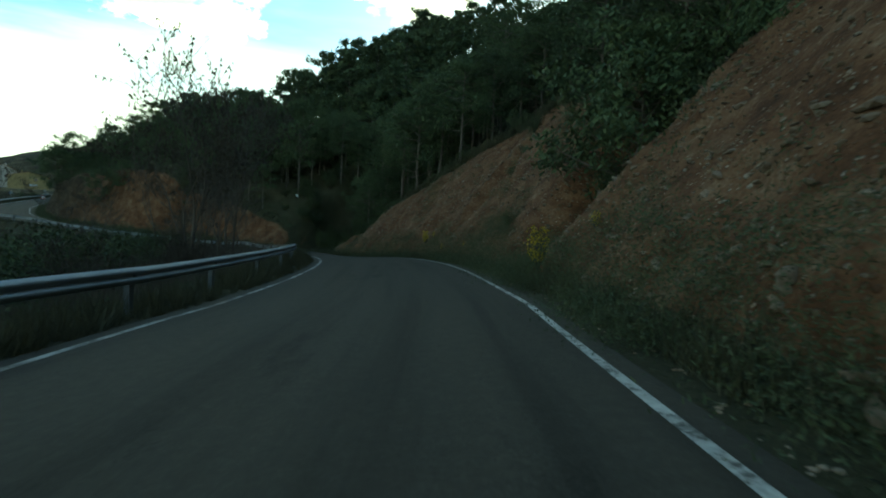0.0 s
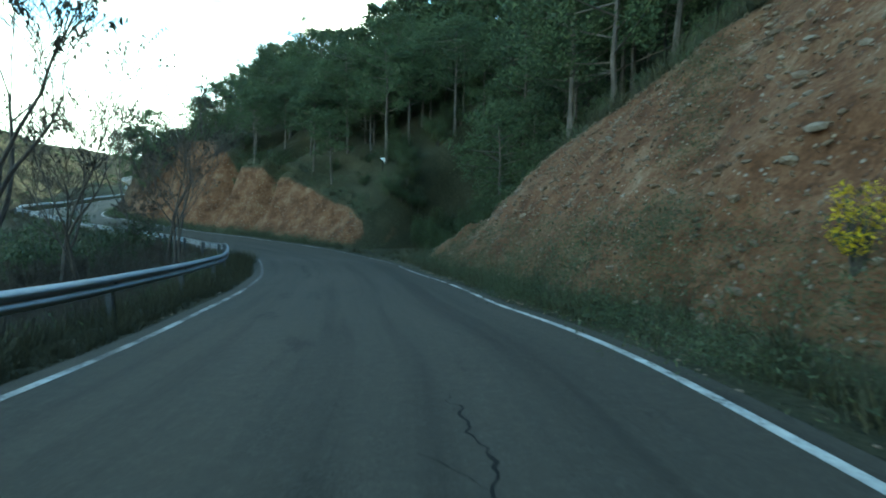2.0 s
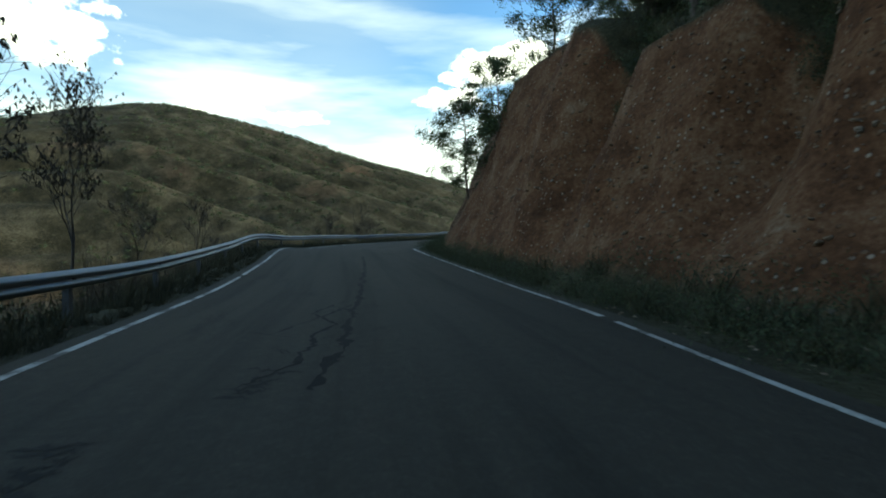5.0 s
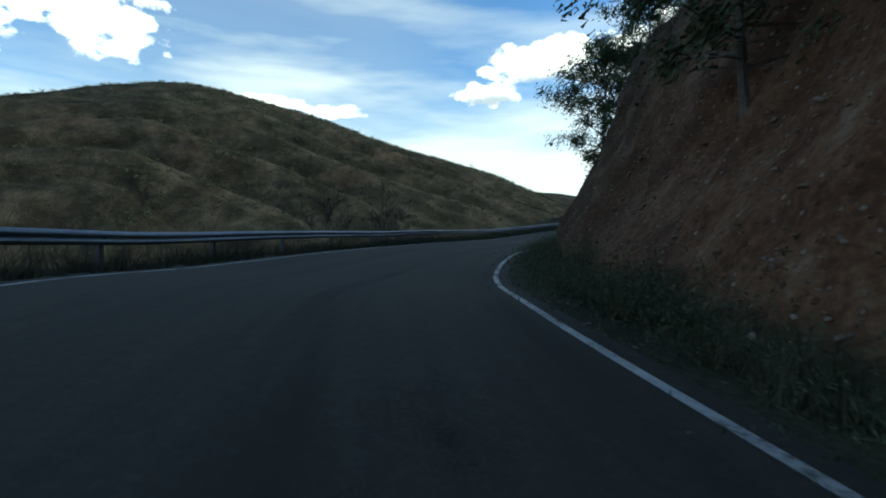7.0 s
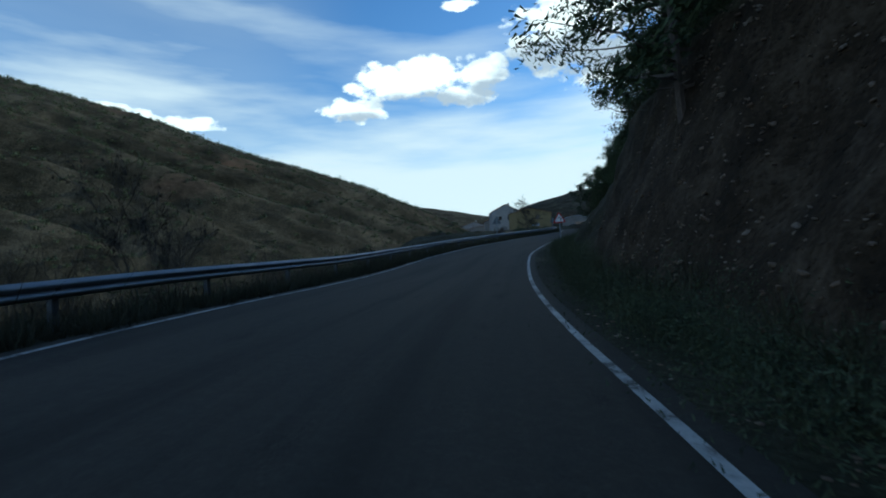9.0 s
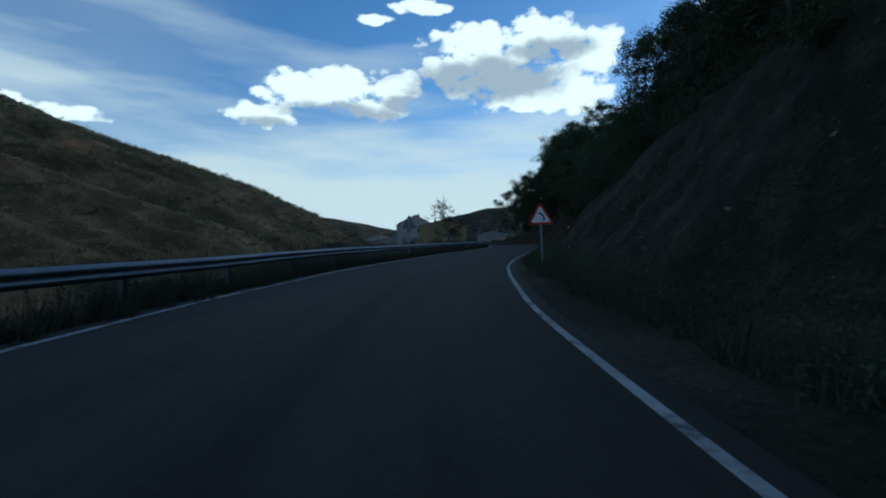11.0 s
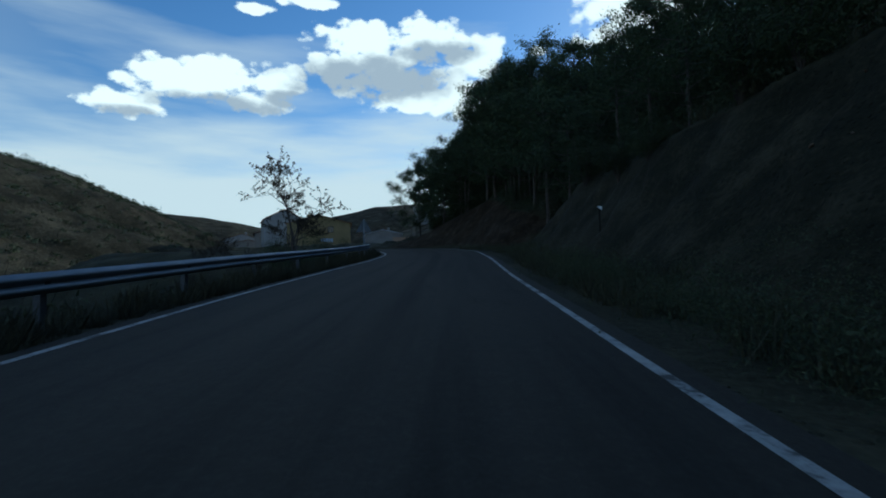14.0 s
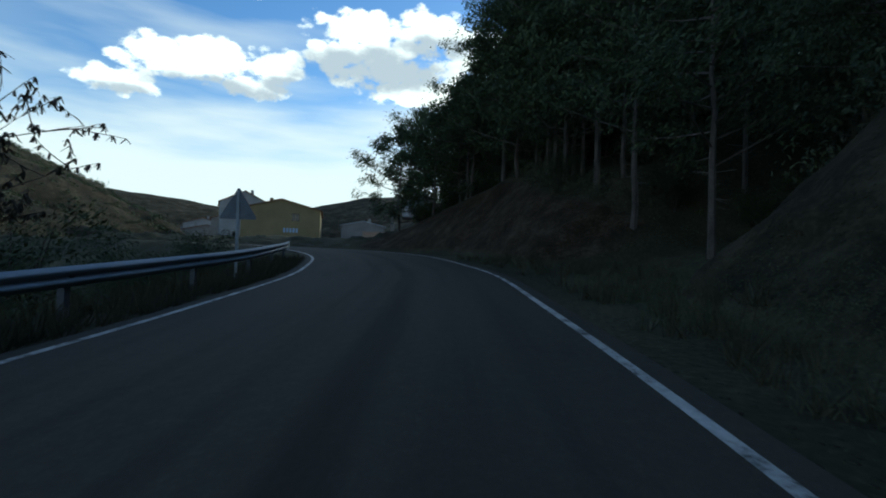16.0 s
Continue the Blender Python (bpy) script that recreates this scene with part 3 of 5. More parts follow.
# both lines are rubbed thin, the one on the right and covered by grit between the two cuts
for side, first, last, wide, paint in ((-1, 0, at_y(46), LINE_W, PAINT_WORN), (-1, at_y(46), at_y(60), LINE_W * 0.9, PAINT_GONE), (-1, at_y(60), at_y(76), LINE_W, PAINT), (-1, at_y(76), S[-1], LINE_W, PAINT), (1, 0, at_y(47), LINE_W, PAINT), (1, at_y(47), at_y(54), LINE_W * 0.9, PAINT_WORN), (1, at_y(54), at_y(64), LINE_W * 0.6, PAINT_WORN), (1, at_y(64), at_y(71), LINE_W * 0.75, PAINT), (1, at_y(71), S[-1], LINE_W, PAINT)):
    tagged(ribbon("edge_line", first, last, lambda s: line_at(s, side) - wide / 2, lambda s: line_at(s, side) + wide / 2, paint, 0.005, 2),
           "worn white edge line painted on the asphalt", "road marking", "edge lines", "structure")


def build_ground():
    right = [3.0, 3.5, 3.9, *np.arange(4.25, 10.3, 0.3), *np.arange(10.6, 14.6, 0.45), 15.2, 16, 17, 18.5, 20.5, 23, 26, 30, 34, 38, 43, 48, 53, 58, 64, 72, 85, 105, 130]
    left = [3.0, 3.5, 4, 4.6, 5.2, 5.8, 6.4, 7.2, 8, 9, 10, 11, 12.5, 14, 16, 18, 21, 24, 28]
    for name, ds, label in (("ground_right", right, "red stony cut bank with grass above the road"), ("ground_left", [-d for d in left], "grassy bank falling from the road to the valley")):
        verts, faces, bare, n = [], [], [], len(ds)
        for s in S:
            side = 1 if ds[0] > 0 else -1
            hw = edge_of(s, side) - 0.3
            start, high, deep, slope, run = bank_at(s)
            for k, d in enumerate(ds):
                off = max(hw + 0.12 * min(k, 3), abs(d) + (hw - 3.2 if abs(d) < 8 else (hw - 3.2) * max(0, 1 - (abs(d) - 8) / 8)))
                v = ground_at(s, side * off)
                if k == 0:
                    v.z -= 0.06
                verts.append(v)
                u = (off - start) / deep
                cut = min(1.0, max(0.0, (high - 1.0) / 1.2)) * min(1.0, max(0.0, (off - start) / 0.6)) * min(1.0, max(0.0, (1.10 - u) / 0.2))
                bare.append(cut if side > 0 else 0.0)
        for i in range(len(S) - 1):
            for k in range(n - 1):
                q = i * n + k
                f = (q, q + 1, q + n + 1, q + n)
                faces.append(f if ds[1] > 0 else f[::-1])
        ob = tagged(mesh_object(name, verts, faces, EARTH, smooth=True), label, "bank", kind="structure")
        ob.data.attributes.new("bare_soil", "FLOAT", "POINT").data.foreach_set("value", bare)


build_ground()


def build_valley():
    """The valley floor, one sheet that reaches the horizon."""
    xs = sorted({*range(-3000, 3001, 500), *range(-420, 261, 20)})
    ys = sorted({*range(-3000, 3601, 500), *range(-200, 421, 20)})
    verts, faces = [], []
    for y in ys:
        for x in xs:
            far = max(0.0, math.hypot(x + 60, y - 100) - 330)
            verts.append((x, y, valley_at(y) - 0.6 - min(14.0, far * 0.06) + (rough(x, y, 0, 0.02, 1.2) if far == 0 else 0)))
    n = len(xs)
    for j in range(len(ys) - 1):
        for i in range(n - 1):
            q = j * n + i
            faces.append((q, q + 1, q + n + 1, q + n))
    tagged(mesh_object("ground", verts, faces, HILLSIDE, smooth=True), "dry grassy valley floor", "ground", kind="structure")


build_valley()


def build_hill(name, ridge, front, back, step, base, gully, label, rows_down=60):
    """A hill along a ridge of (x, y, height) rows; front: how far its face reaches down towards its right, at the start and at the end."""
    at, rows = spline(ridge, step)
    way = np.gradient(rows[:, :2], axis=0)
    for _ in range(12):
        way[1:-1] = (way[:-2] + 2 * way[1:-1] + way[2:]) / 4
    way /= np.hypot(*way.T)[:, None]
    side = np.stack([way[:, 1], -way[:, 0]], 1)
    vs = [*np.linspace(-1, 0, 14, endpoint=False), *np.linspace(0, 1, rows_down)]
    verts, faces, n = [], [], len(vs)
    for s, (x, y, z), (nx, ny) in zip(at, rows, side):
        reach = front[0] + (front[1] - front[0]) * s / at[-1]
        for w in vs:
            u, v = abs(w), w * (reach if w > 0 else back)
            shape = 0.62 * (1 - u**1.7) + 0.38 * (1 - u) if v > 0 else 1 - u**1.8
            px, py = x + nx * v, y + ny * v
            h = base + (z - base) * shape
            if gully and v > 0:
                # long spurs that run aslant down the face, each cut by smaller rills
                g = s * 0.017 - v * 0.044 + 1.3 * noise.noise(Vector((px * 0.011, py * 0.011, 1.0)))
                low = max(0.0, min(1.0, (u - 0.16) / 0.5))
                rib = abs((g % 1.0) - 0.5) * 2
                h -= gully * (1 - rib) ** 2.2 * low * (1 - u) ** 0.4 * (0.3 + 1.3 * abs(noise.noise(Vector((g // 1.0 * 1.37, 4.3, px * 0.02)))))
                h -= 0.30 * gully * (1 - abs((g * 3.3 % 1.0) - 0.5) * 2) ** 2 * low * (1 - u) ** 0.4 * (0.4 + noise.noise(Vector((px * 0.03, py * 0.03, 8.0))))
            h += rough(px, py, 0, 0.03, 1.3) + rough(px, py, 5, 0.16, 0.35)
            verts.append((px, py, h))
    for i in range(len(at) - 1):
        for k in range(n - 1):
            q = i * n + k
            faces.append((q, q + 1, q + n + 1, q + n))
    return tagged(mesh_object(name, verts, faces, HILLSIDE, smooth=True), label, "hill", kind="structure")


build_hill("hill", [(-353, -123, 15), (-322, -22, 34), (-295, 70, 55.0), (-284.5, 126, 68.6), (-269, 168, 61.7), (-255, 203, 50.0), (-248, 238, 41.8), (-246, 268, 36.0), (-239, 294, 27), (-219, 308, 15), (-196, 320, -5)],
           (165, 120), 150, 2.0, -13, 10.0, "dry grassy hill with eroded gullies", 84)


# ---------------------------------------------------------------- trees
def pine_data(seed, tall, spread, bare, tufts=68, leaf=0.46, count=30):
    """Meshes of a pine: a bare trunk with dead stubs, and a crown of needle tufts on whorls of limbs."""
    rng = random.Random(seed)
    tv, tf, cv, cf = [], [], [], []
    bend = [Vector((0, 0, 0))]
    for i in range(1, 9):
        bend.append(Vector((bend[-1].x + rng.uniform(-0.10, 0.10), bend[-1].y + rng.uniform(-0.10, 0.10), tall * i / 8)))
    tube(tv, tf, bend, [0.125 * (1 - 0.85 * i / 8) * tall / 10 + 0.015 for i in range(9)], 6)

    def on_trunk(h):
        k = min(7, int(h / tall * 8))
        return bend[k].lerp(bend[k + 1], h / tall * 8 - k)

    for _ in range(7):
        h = rng.uniform(0.2, bare) * tall
        w, p = rng.uniform(0, 6.28), on_trunk(h)
        tube(tv, tf, [p, p + Vector((math.cos(w) * rng.uniform(0.4, 1.1), math.sin(w) * rng.uniform(0.4, 1.1), rng.uniform(-0.2, 0.2)))], [0.025, 0.008], 3)
    for i in range(count):
        u = i / (count - 1)
        h = tall * (bare + (1.0 - bare) * u ** 0.9)
        reach = spread * (0.30 + 0.9 * math.sin(math.pi * min(1, 0.16 + 0.84 * (1 - u)) * 0.62)) * rng.uniform(0.55, 1.12)
        if u > 0.93:
            reach *= 0.45
        w = i * 2.4 + rng.uniform(-0.4, 0.4)
        a = on_trunk(min(h, tall * 0.98))
        b = a + Vector((math.cos(w) * reach, math.sin(w) * reach, reach * rng.uniform(0.05, 0.5)))
        tube(tv, tf, [a, a.lerp(b, 0.5) + Vector((0, 0, -0.08)), b], [0.05, 0.03, 0.012], 3, False)
        for j in range(5):
            c = a.lerp(b, rng.uniform(0.42, 1.08)) + Vector((rng.gauss(0, 0.22), rng.gauss(0, 0.22), rng.gauss(0.1, 0.2)))
            size = rng.uniform(0.42, 0.78) * spread / 2.6
            for _ in range(tufts):
                o = Vector((rng.gauss(0, 0.40), rng.gauss(0, 0.40), rng.gauss(0, 0.33))) * size
                n = Vector((rng.gauss(0, 1), rng.gauss(0, 1), rng.gauss(0.5, 0.8))).normalized()
                e = n.orthogonal().normalized()
                f = n.cross(e)
                q, r = rng.uniform(0.16, 0.31) * leaf, len(cv)
                p = c + o
                cv.extend((p - e * q * 0.6 - f * q * 0.36, p - e * q * 0.6 + f * q * 0.36, p + e * q * 1.5))
                cf.append((r, r + 1, r + 2))
    return tv, tf, cv, cf


def to_mesh(name, verts, faces, material):
    me = bpy.data.meshes.new(name)
    me.from_pydata([tuple(v) for v in verts], [], faces)
    me.materials.append(material)
    return me


PINES = []
for seed, tall, spread, bare in ((1, 11.5, 3.3, 0.33), (2, 9.5, 3.3, 0.20), (3, 13.0, 3.4, 0.40), (4, 8.0, 3.0, 0.13), (5, 11.0, 3.0, 0.42), (9, 5.0, 2.6, 0.04)):
    tv, tf, cv, cf = pine_data(seed, tall, spread, bare)
    PINES.append((to_mesh("trunk", tv, tf, PINE_BARK), to_mesh("crown", cv, cf, NEEDLES)))


def plant(kind, variants, index, place, turn, scale, label, category, group):
    base = tagged(new(kind), label, category, group)
    for me in variants[index % len(variants)]:
        ob = new(me.name.split(".")[0], me)
        ob.parent = base
        if ob.name.startswith(("seed_pod", "blossom")):
            ob["kind"] = "stuff"
    base.matrix_basis = Matrix.LocRotScale(place, Euler((0, 0, turn)), (scale, scale, scale))
    return base


FAR_PINES = []
for seed, tall, spread, bare in ((6, 11.0, 3.5, 0.22), (7, 9.5, 3.6, 0.15), (8, 12.0, 3.5, 0.26)):
    tv, tf, cv, cf = pine_data(seed, tall, spread, bare, 24, 1.45, 18)
    FAR_PINES.append((np.array([tuple(v) for v in tv]), tf, np.array([tuple(v) for v in cv]), cf))


def build_forest():
    rng = random.Random(11)
    placed, far = [], []
    tries = 0
    while len(placed) < 760 and tries < 40000:
        tries += 1
        y = rng.uniform(-14, 190) if (pick := rng.random()) < 0.64 else rng.uniform(42, 70) if pick < 0.85 else rng.uniform(146, 192)
        s = at_y(y)
        start, high, deep, slope, run = bank_at(s)
        edge = start + deep
        if 82 < y < 110:
            continue
        d = edge + 0.8 + rng.random() ** (0.8 if 40 < y < 68 else 1.25) * (run + 4)
        if y < 44 and d < edge + 10 and rng.random() < 0.85:
            continue
        if 76 < y < 112 and d < edge + 7 and rng.random() < 0.9:
            continue
        if 112 <= y < 146 and d < edge + 3 and rng.random() < 0.3:
            continue
        p = ground_at(s, d)
        near = 2.4 if d < edge + 14 else 3.2
        if any((p.x - q.x) ** 2 + (p.y - q.y) ** 2 < near**2 for q in placed):
            continue
        placed.append(p)
        small = 0.72 if 64 < y < 112 and d < edge + 14 else (0.95 if y < 112 else 0.8 if y > 180 else 0.70 if y < 148 else 0.58 if y < 166 else 0.74)
        scale, turn = small * rng.uniform(0.75, 1.15), rng.uniform(0, 6.28)
        if d > edge + (15 if y < 112 else 11):
            far.append((p, turn, scale))
            continue
        kind = rng.randrange(5)
        if 112 < y < 156 and (d < edge + 4 or rng.random() < 0.35):
            kind, scale = (3 if rng.random() < 0.5 else 5), scale * 1.05
        plant("pine_tree", PINES, kind, p - Vector((0, 0, 0.25)), turn, scale, "tall dark green pine with a bare pale trunk", "tree", "pines of the wood")
    # the higher part of the wood, too far to tell tree from tree
    tv, tf, cv, cf, a, b = [], [], [], [], 0, 0
    for p, turn, scale in far:
        t, f, c, g = FAR_PINES[rng.randrange(3)]
        m = np.array(Matrix.Rotation(turn, 3, "Z")).T * scale
        tv.append(t @ m + np.array(p))
        cv.append(c @ m + np.array(p))
        tf += [tuple(k + a for k in one) for one in f]
        cf += [tuple(k + b for k in one) for one in g]
        a, b = a + len(t), b + len(c)
    tagged(mesh_object("far_pine_trunks", np.concatenate(tv), tf, PINE_BARK), "pale trunks of the pines up the slope", "trees", kind="stuff")
    tagged(mesh_object("far_pine_crowns", np.concatenate(cv), cf, NEEDLES), "dark green crowns of the pines up the slope", "trees", kind="stuff")


build_forest()


def foot(x, y):
    """The ground under a place beside the road."""
    i = int(np.argmin((LINE[:, 0] - x) ** 2 + (LINE[:, 1] - y) ** 2))
    d = (x - LINE[i, 0]) * RIGHT[i, 0] + (y - LINE[i, 1]) * RIGHT[i, 1]
    return Vector((x, y, ground_at(S[i], max(d, -27.5)).z))


for k, (y, d, kind, scale) in enumerate(((17.7, 9.2, 5, 1.2), (18.6, 10.8, 3, 0.95), (16.9, 11.6, 3, 1.0), (19.8, 12.8, 1, 0.95), (17.6, 14.4, 0, 0.95), (21.8, 14.6, 3, 0.8), (15.6, 14.4, 1, 0.85))):
    p = ground_at(at_y(y), d)
    plant("pine_tree", PINES, kind, p - Vector((0, 0, 0.3)), k * 1.7, scale, "bushy dark green pine in the ravine of the cut bank", "tree", "pines of the ravine")
# pines that stand alone on the crest of the cut, and those at the bend before the village
for k, (x, y, kind, scale) in enumerate(((-52.3, 108.8, 3, 1.05), (-50.6, 110.5, 1, 0.95), (-53.6, 112.5, 3, 0.95), (-29.6, 88.2, 3, 0.62), (-33.4, 88.4, 3, 0.55), (-36.5, 88.9, 3, 0.72),
                                         (-64.5, 150.0, 0, 0.7), (-62.0, 148.0, 2, 0.65), (-61.0, 152.5, 1, 0.75), (-59.0, 146.0, 0, 0.7), (-66.0, 156.0, 1, 0.65), (-58.5, 142.5, 1, 0.75),
                                         (-21.6, 89.7, 1, 0.8), (-18.5, 86.0, 0, 0.7), (-15.0, 83.5, 1, 0.8), (-24.0, 93.5, 0, 0.8), (-20.0, 94.0, 2, 0.7), (-12.5, 80.0, 0, 0.7), (-16.0, 90.0, 2, 0.75), (-11.0, 85.0, 1, 0.9),
                                         (-25.5, 89.5, 3, 0.75), (-8.5, 79.0, 1, 0.8), (-6.0, 83.0, 0, 0.85), (-81.5, 194.4, 2, 0.95), (-78.4, 189.8, 0, 1.05), (-84.6, 197.9, 1, 1.0), (-79.0, 193.0, 2, 1.0), (-82.5, 199.0, 0, 0.95), (-76.0, 186.0, 2, 0.95), (-75.0, 197.0, 2, 1.1),
                                         (-88.0, 201.0, 3, 1.0), (-80.0, 204.0, 2, 1.0), (-74.8, 182.3, 0, 0.95), (-73.0, 178.0, 0, 0.85), (-91.5, 203.0, 3, 1.1), (-91.0, 207.0, 0, 1.0), (-80.4, 192.8, 1, 1.15), (-77.5, 188.1, 1, 1.15), (-78.0, 189.0, 2, 0.85), (-80.0, 196.0, 3, 1.3))):
    plant("pine_tree", PINES, kind, foot(x, y) - Vector((0, 0, 0.3)), k * 1.3, scale, "dark green pine on the crest of the cut", "tree", "pines on the crest")


def locust_data(seed, tall, pods, wide=1.0, bole=0.36, thick=0.0095, leaf=1.0):
    """A bare roadside locust: forked limbs, twigs and hanging dry pods."""
    rng = random.Random(seed)
    tv, tf, pv, pf = [], [], [], []

    def grow(p, way, length, radius, level):
        n = 4
        points, radii = [p.copy()], [radius]
        q = p.copy()
        for i in range(n):
            stray = 0.04 if level == 0 else 0.13
            way = (way + Vector((rng.gauss(0, stray), rng.gauss(0, stray), rng.gauss(0.05, 0.08)))).normalized()
            q = q + way * length / n
            points.append(q.copy())
            radii.append(radius * (1 - 0.55 * (i + 1) / n))
        tube(tv, tf, points, radii, 6 if level < 2 else (4 if level < 3 else 3), level < 1)
        if level >= 4:
            if rng.random() < pods:
                for _ in range(13):
                    c = points[rng.randrange(2, n + 1)]
                    a = Vector((rng.gauss(0, 0.05), rng.gauss(0, 0.05), -rng.uniform(0.08, 0.17) * leaf))
                    w = Vector((rng.gauss(0, 1), rng.gauss(0, 1), 0)).normalized() * rng.uniform(0.016, 0.030) * leaf
                    r = len(pv)
                    pv.extend((c - w, c + w, c + a + w * 0.7, c + a - w * 0.7))
                    pf.append((r, r + 1, r + 2, r + 3))
            return
        kids = (3, 4, 5, 5)[level]
        for k in range(kids):
            at = rng.uniform(0.45, 0.98) if k else 1.0
            i = min(n - 1, int(at * n))
            c = points[i].lerp(points[i + 1], at * n - i)
            out = Vector((rng.gauss(0, 1), rng.gauss(0, 1), rng.gauss(0.35, 0.4))).normalized()
            spread = (0.42, 0.6, 0.8, 1.0)[level] * wide
            grow(c, (way + out * spread).normalized(), length * rng.uniform(0.55, 0.78), max(0.011, radii[i] * rng.uniform(0.55, 0.72)), level + 1)

    grow(Vector((0, 0, -0.3)), Vector((rng.gauss(0, 0.06), rng.gauss(0, 0.06), 1)).normalized(), tall * bole, tall * thick, 0)
    return tv, tf, pv, pf


LOCUSTS = []
for seed, tall, pods, wide, bole, thick in ((21, 12.0, 0.75, 1.0, 0.36, 0.0095), (22, 13.0, 0.3, 1.0, 0.36, 0.0095), (23, 11.5, 0.12, 1.0, 0.36, 0.0095), (24, 13.0, 0.55, 1.0, 0.36, 0.0095), (27, 10.0, 1.0, 2.6, 0.26, 0.015), (31, 13.5, 1.0, 1.5, 0.34, 0.0075)):
    tv, tf, pv, pf = locust_data(seed, tall, pods, wide, bole, thick, 0.8 if wide > 2 else 1.0)
    if wide > 2:        # the lone tree by the village is broader than tall
        tv, pv = [[Vector((v.x * 1.12, v.y * 1.12, v.z * 1.06)) for v in some] for some in (tv, pv)]
    LOCUSTS.append((to_mesh("trunk", tv, tf, BARK), to_mesh("seed_pod", pv, pf, PODS)))
SAPLINGS = []
for seed in (61, 62, 63, 64):
    tv, tf, pv, pf = locust_data(seed, 8.5, 0.25, 0.8, 0.30, 0.0065)
    SAPLINGS.append((to_mesh("trunk", tv, tf, BARK), to_mesh("seed_pod", pv, pf, PODS)))
# x, y, variant, scale of each bare tree on the left-hand bank
for x, y, kind, scale in ((-8.0, 29.3, 5, 1.1), (-8.3, 31.3, 3, 1.25), (-10.4, 36.5, 2, 0.95), (-6.9, 35.4, 5, 1.2), (-8.3, 41.4, 1, 1.05), (-9.3, 45.4, 2, 0.8), (-9.0, 49.2, 2, 0.75), (-12.0, 47.3, 1, 0.95), (-11.6, 53.8, 2, 0.8), (-13.6, 55.6, 1, 0.9), (-5.2, 22.5, 2, 0.6), (-12.5, 41.0, 2, 0.8),
                          (-16.1, 59.3, 4, 0.75), (-20.0, 62.9, 1, 0.95), (-29.4, 66.7, 3, 0.8), (-27.0, 65.2, 2, 0.75), (-31.5, 66.0, 2, 0.8), (-40.8, 69.7, 0, 0.95), (-46.0, 73.0, 2, 0.7), (-52.0, 77.5, 2, 0.75),
                          (-66.0, 95.0, 2, 0.85), (-72.0, 104.0, 1, 0.8), (-76.0, 108.0, 2, 0.9), (-86.4, 164.9, 4, 0.98), (-91.6, 166.6, 4, 0.7), (-91.0, 164.5, 2, 0.6), (-96.0, 169.5, 4, 0.7), (-60.5, 83.0, 2, 0.7), (-17.5, 38.0, 2, 0.8), (-20.0, 50.0, 1, 0.8)):
    plant("locust_tree", LOCUSTS, kind, foot(x, y), x * 1.7 + y, scale,
          ("bare grey locust tree hung with dry pods", "bare dark locust tree with thin forked limbs")[kind in (1, 2)], "tree", "bare trees below the guard rail")


def bush_data(seed, wide, tall, leaves, size):
    rng = random.Random(seed)
    sv, sf, lv, lf = [], [], [], []
    for k in range(9):
        w = rng.uniform(0, 6.28)
        tip = Vector((math.cos(w) * wide * rng.uniform(0.1, 0.4), math.sin(w) * wide * rng.uniform(0.1, 0.4), tall * rng.uniform(0.5, 0.9)))
        tube(sv, sf, [Vector((0, 0, -0.1)), tip * 0.5 + Vector((0, 0, 0.1)), tip], [0.05, 0.03, 0.01], 4)
    lumps = [(Vector((rng.gauss(0, 0.22) * wide, rng.gauss(0, 0.22) * wide, tall * rng.uniform(0.25, 0.9))), rng.uniform(0.16, 0.3) * wide) for _ in range(16)]
    for _ in range(leaves):
        c, r = lumps[rng.randrange(16)]
        n = Vector((rng.gauss(0, 1), rng.gauss(0, 1), rng.gauss(0.2, 1))).normalized()
        p = c + n * r * rng.uniform(0.6, 1.08)
        p.z = max(0.05, p.z)
        e = (n + Vector((rng.gauss(0, 0.7), rng.gauss(0, 0.7), rng.gauss(0, 0.7)))).orthogonal().normalized() * size * rng.uniform(0.6, 1.3)
        f = n.cross(e).normalized() * e.length * 0.6
        q = len(lv)
        lv.extend((p - e * 0.5 - f * 0.6, p - e * 0.5 + f * 0.6, p + e * 1.3))
        lf.append((q, q + 1, q + 2))
    return sv, sf, lv, lf


OAK_LEAVES = leafy("evergreen oak leaves", (0.018, 0.028, 0.012), (0.062, 0.080, 0.032))
sv, sf, lv, lf = bush_data(41, 3.8, 4.6, 5600, 0.085)
OAK = [(to_mesh("stem", sv, sf, BARK), to_mesh("foliage", lv, lf, OAK_LEAVES))]
sv, sf, lv, lf = bush_data(42, 0.55, 0.85, 1100, 0.030)
GORSE = [(to_mesh("stem", sv, sf, BARK), to_mesh("foliage", lv[:1200], lf[:400], SHRUB), to_mesh("blossom", lv[1200:], [tuple(v - 1200 for v in f) for f in lf[400:]], BROOM))]
for me in GORSE[0][2:]:
    me.transform(Matrix.Scale(1.06, 4))


def beside(y, d, lift=0.0):
    g = ground_at(at_y(y), d)
    return Vector((g.x, g.y, g.z + lift))


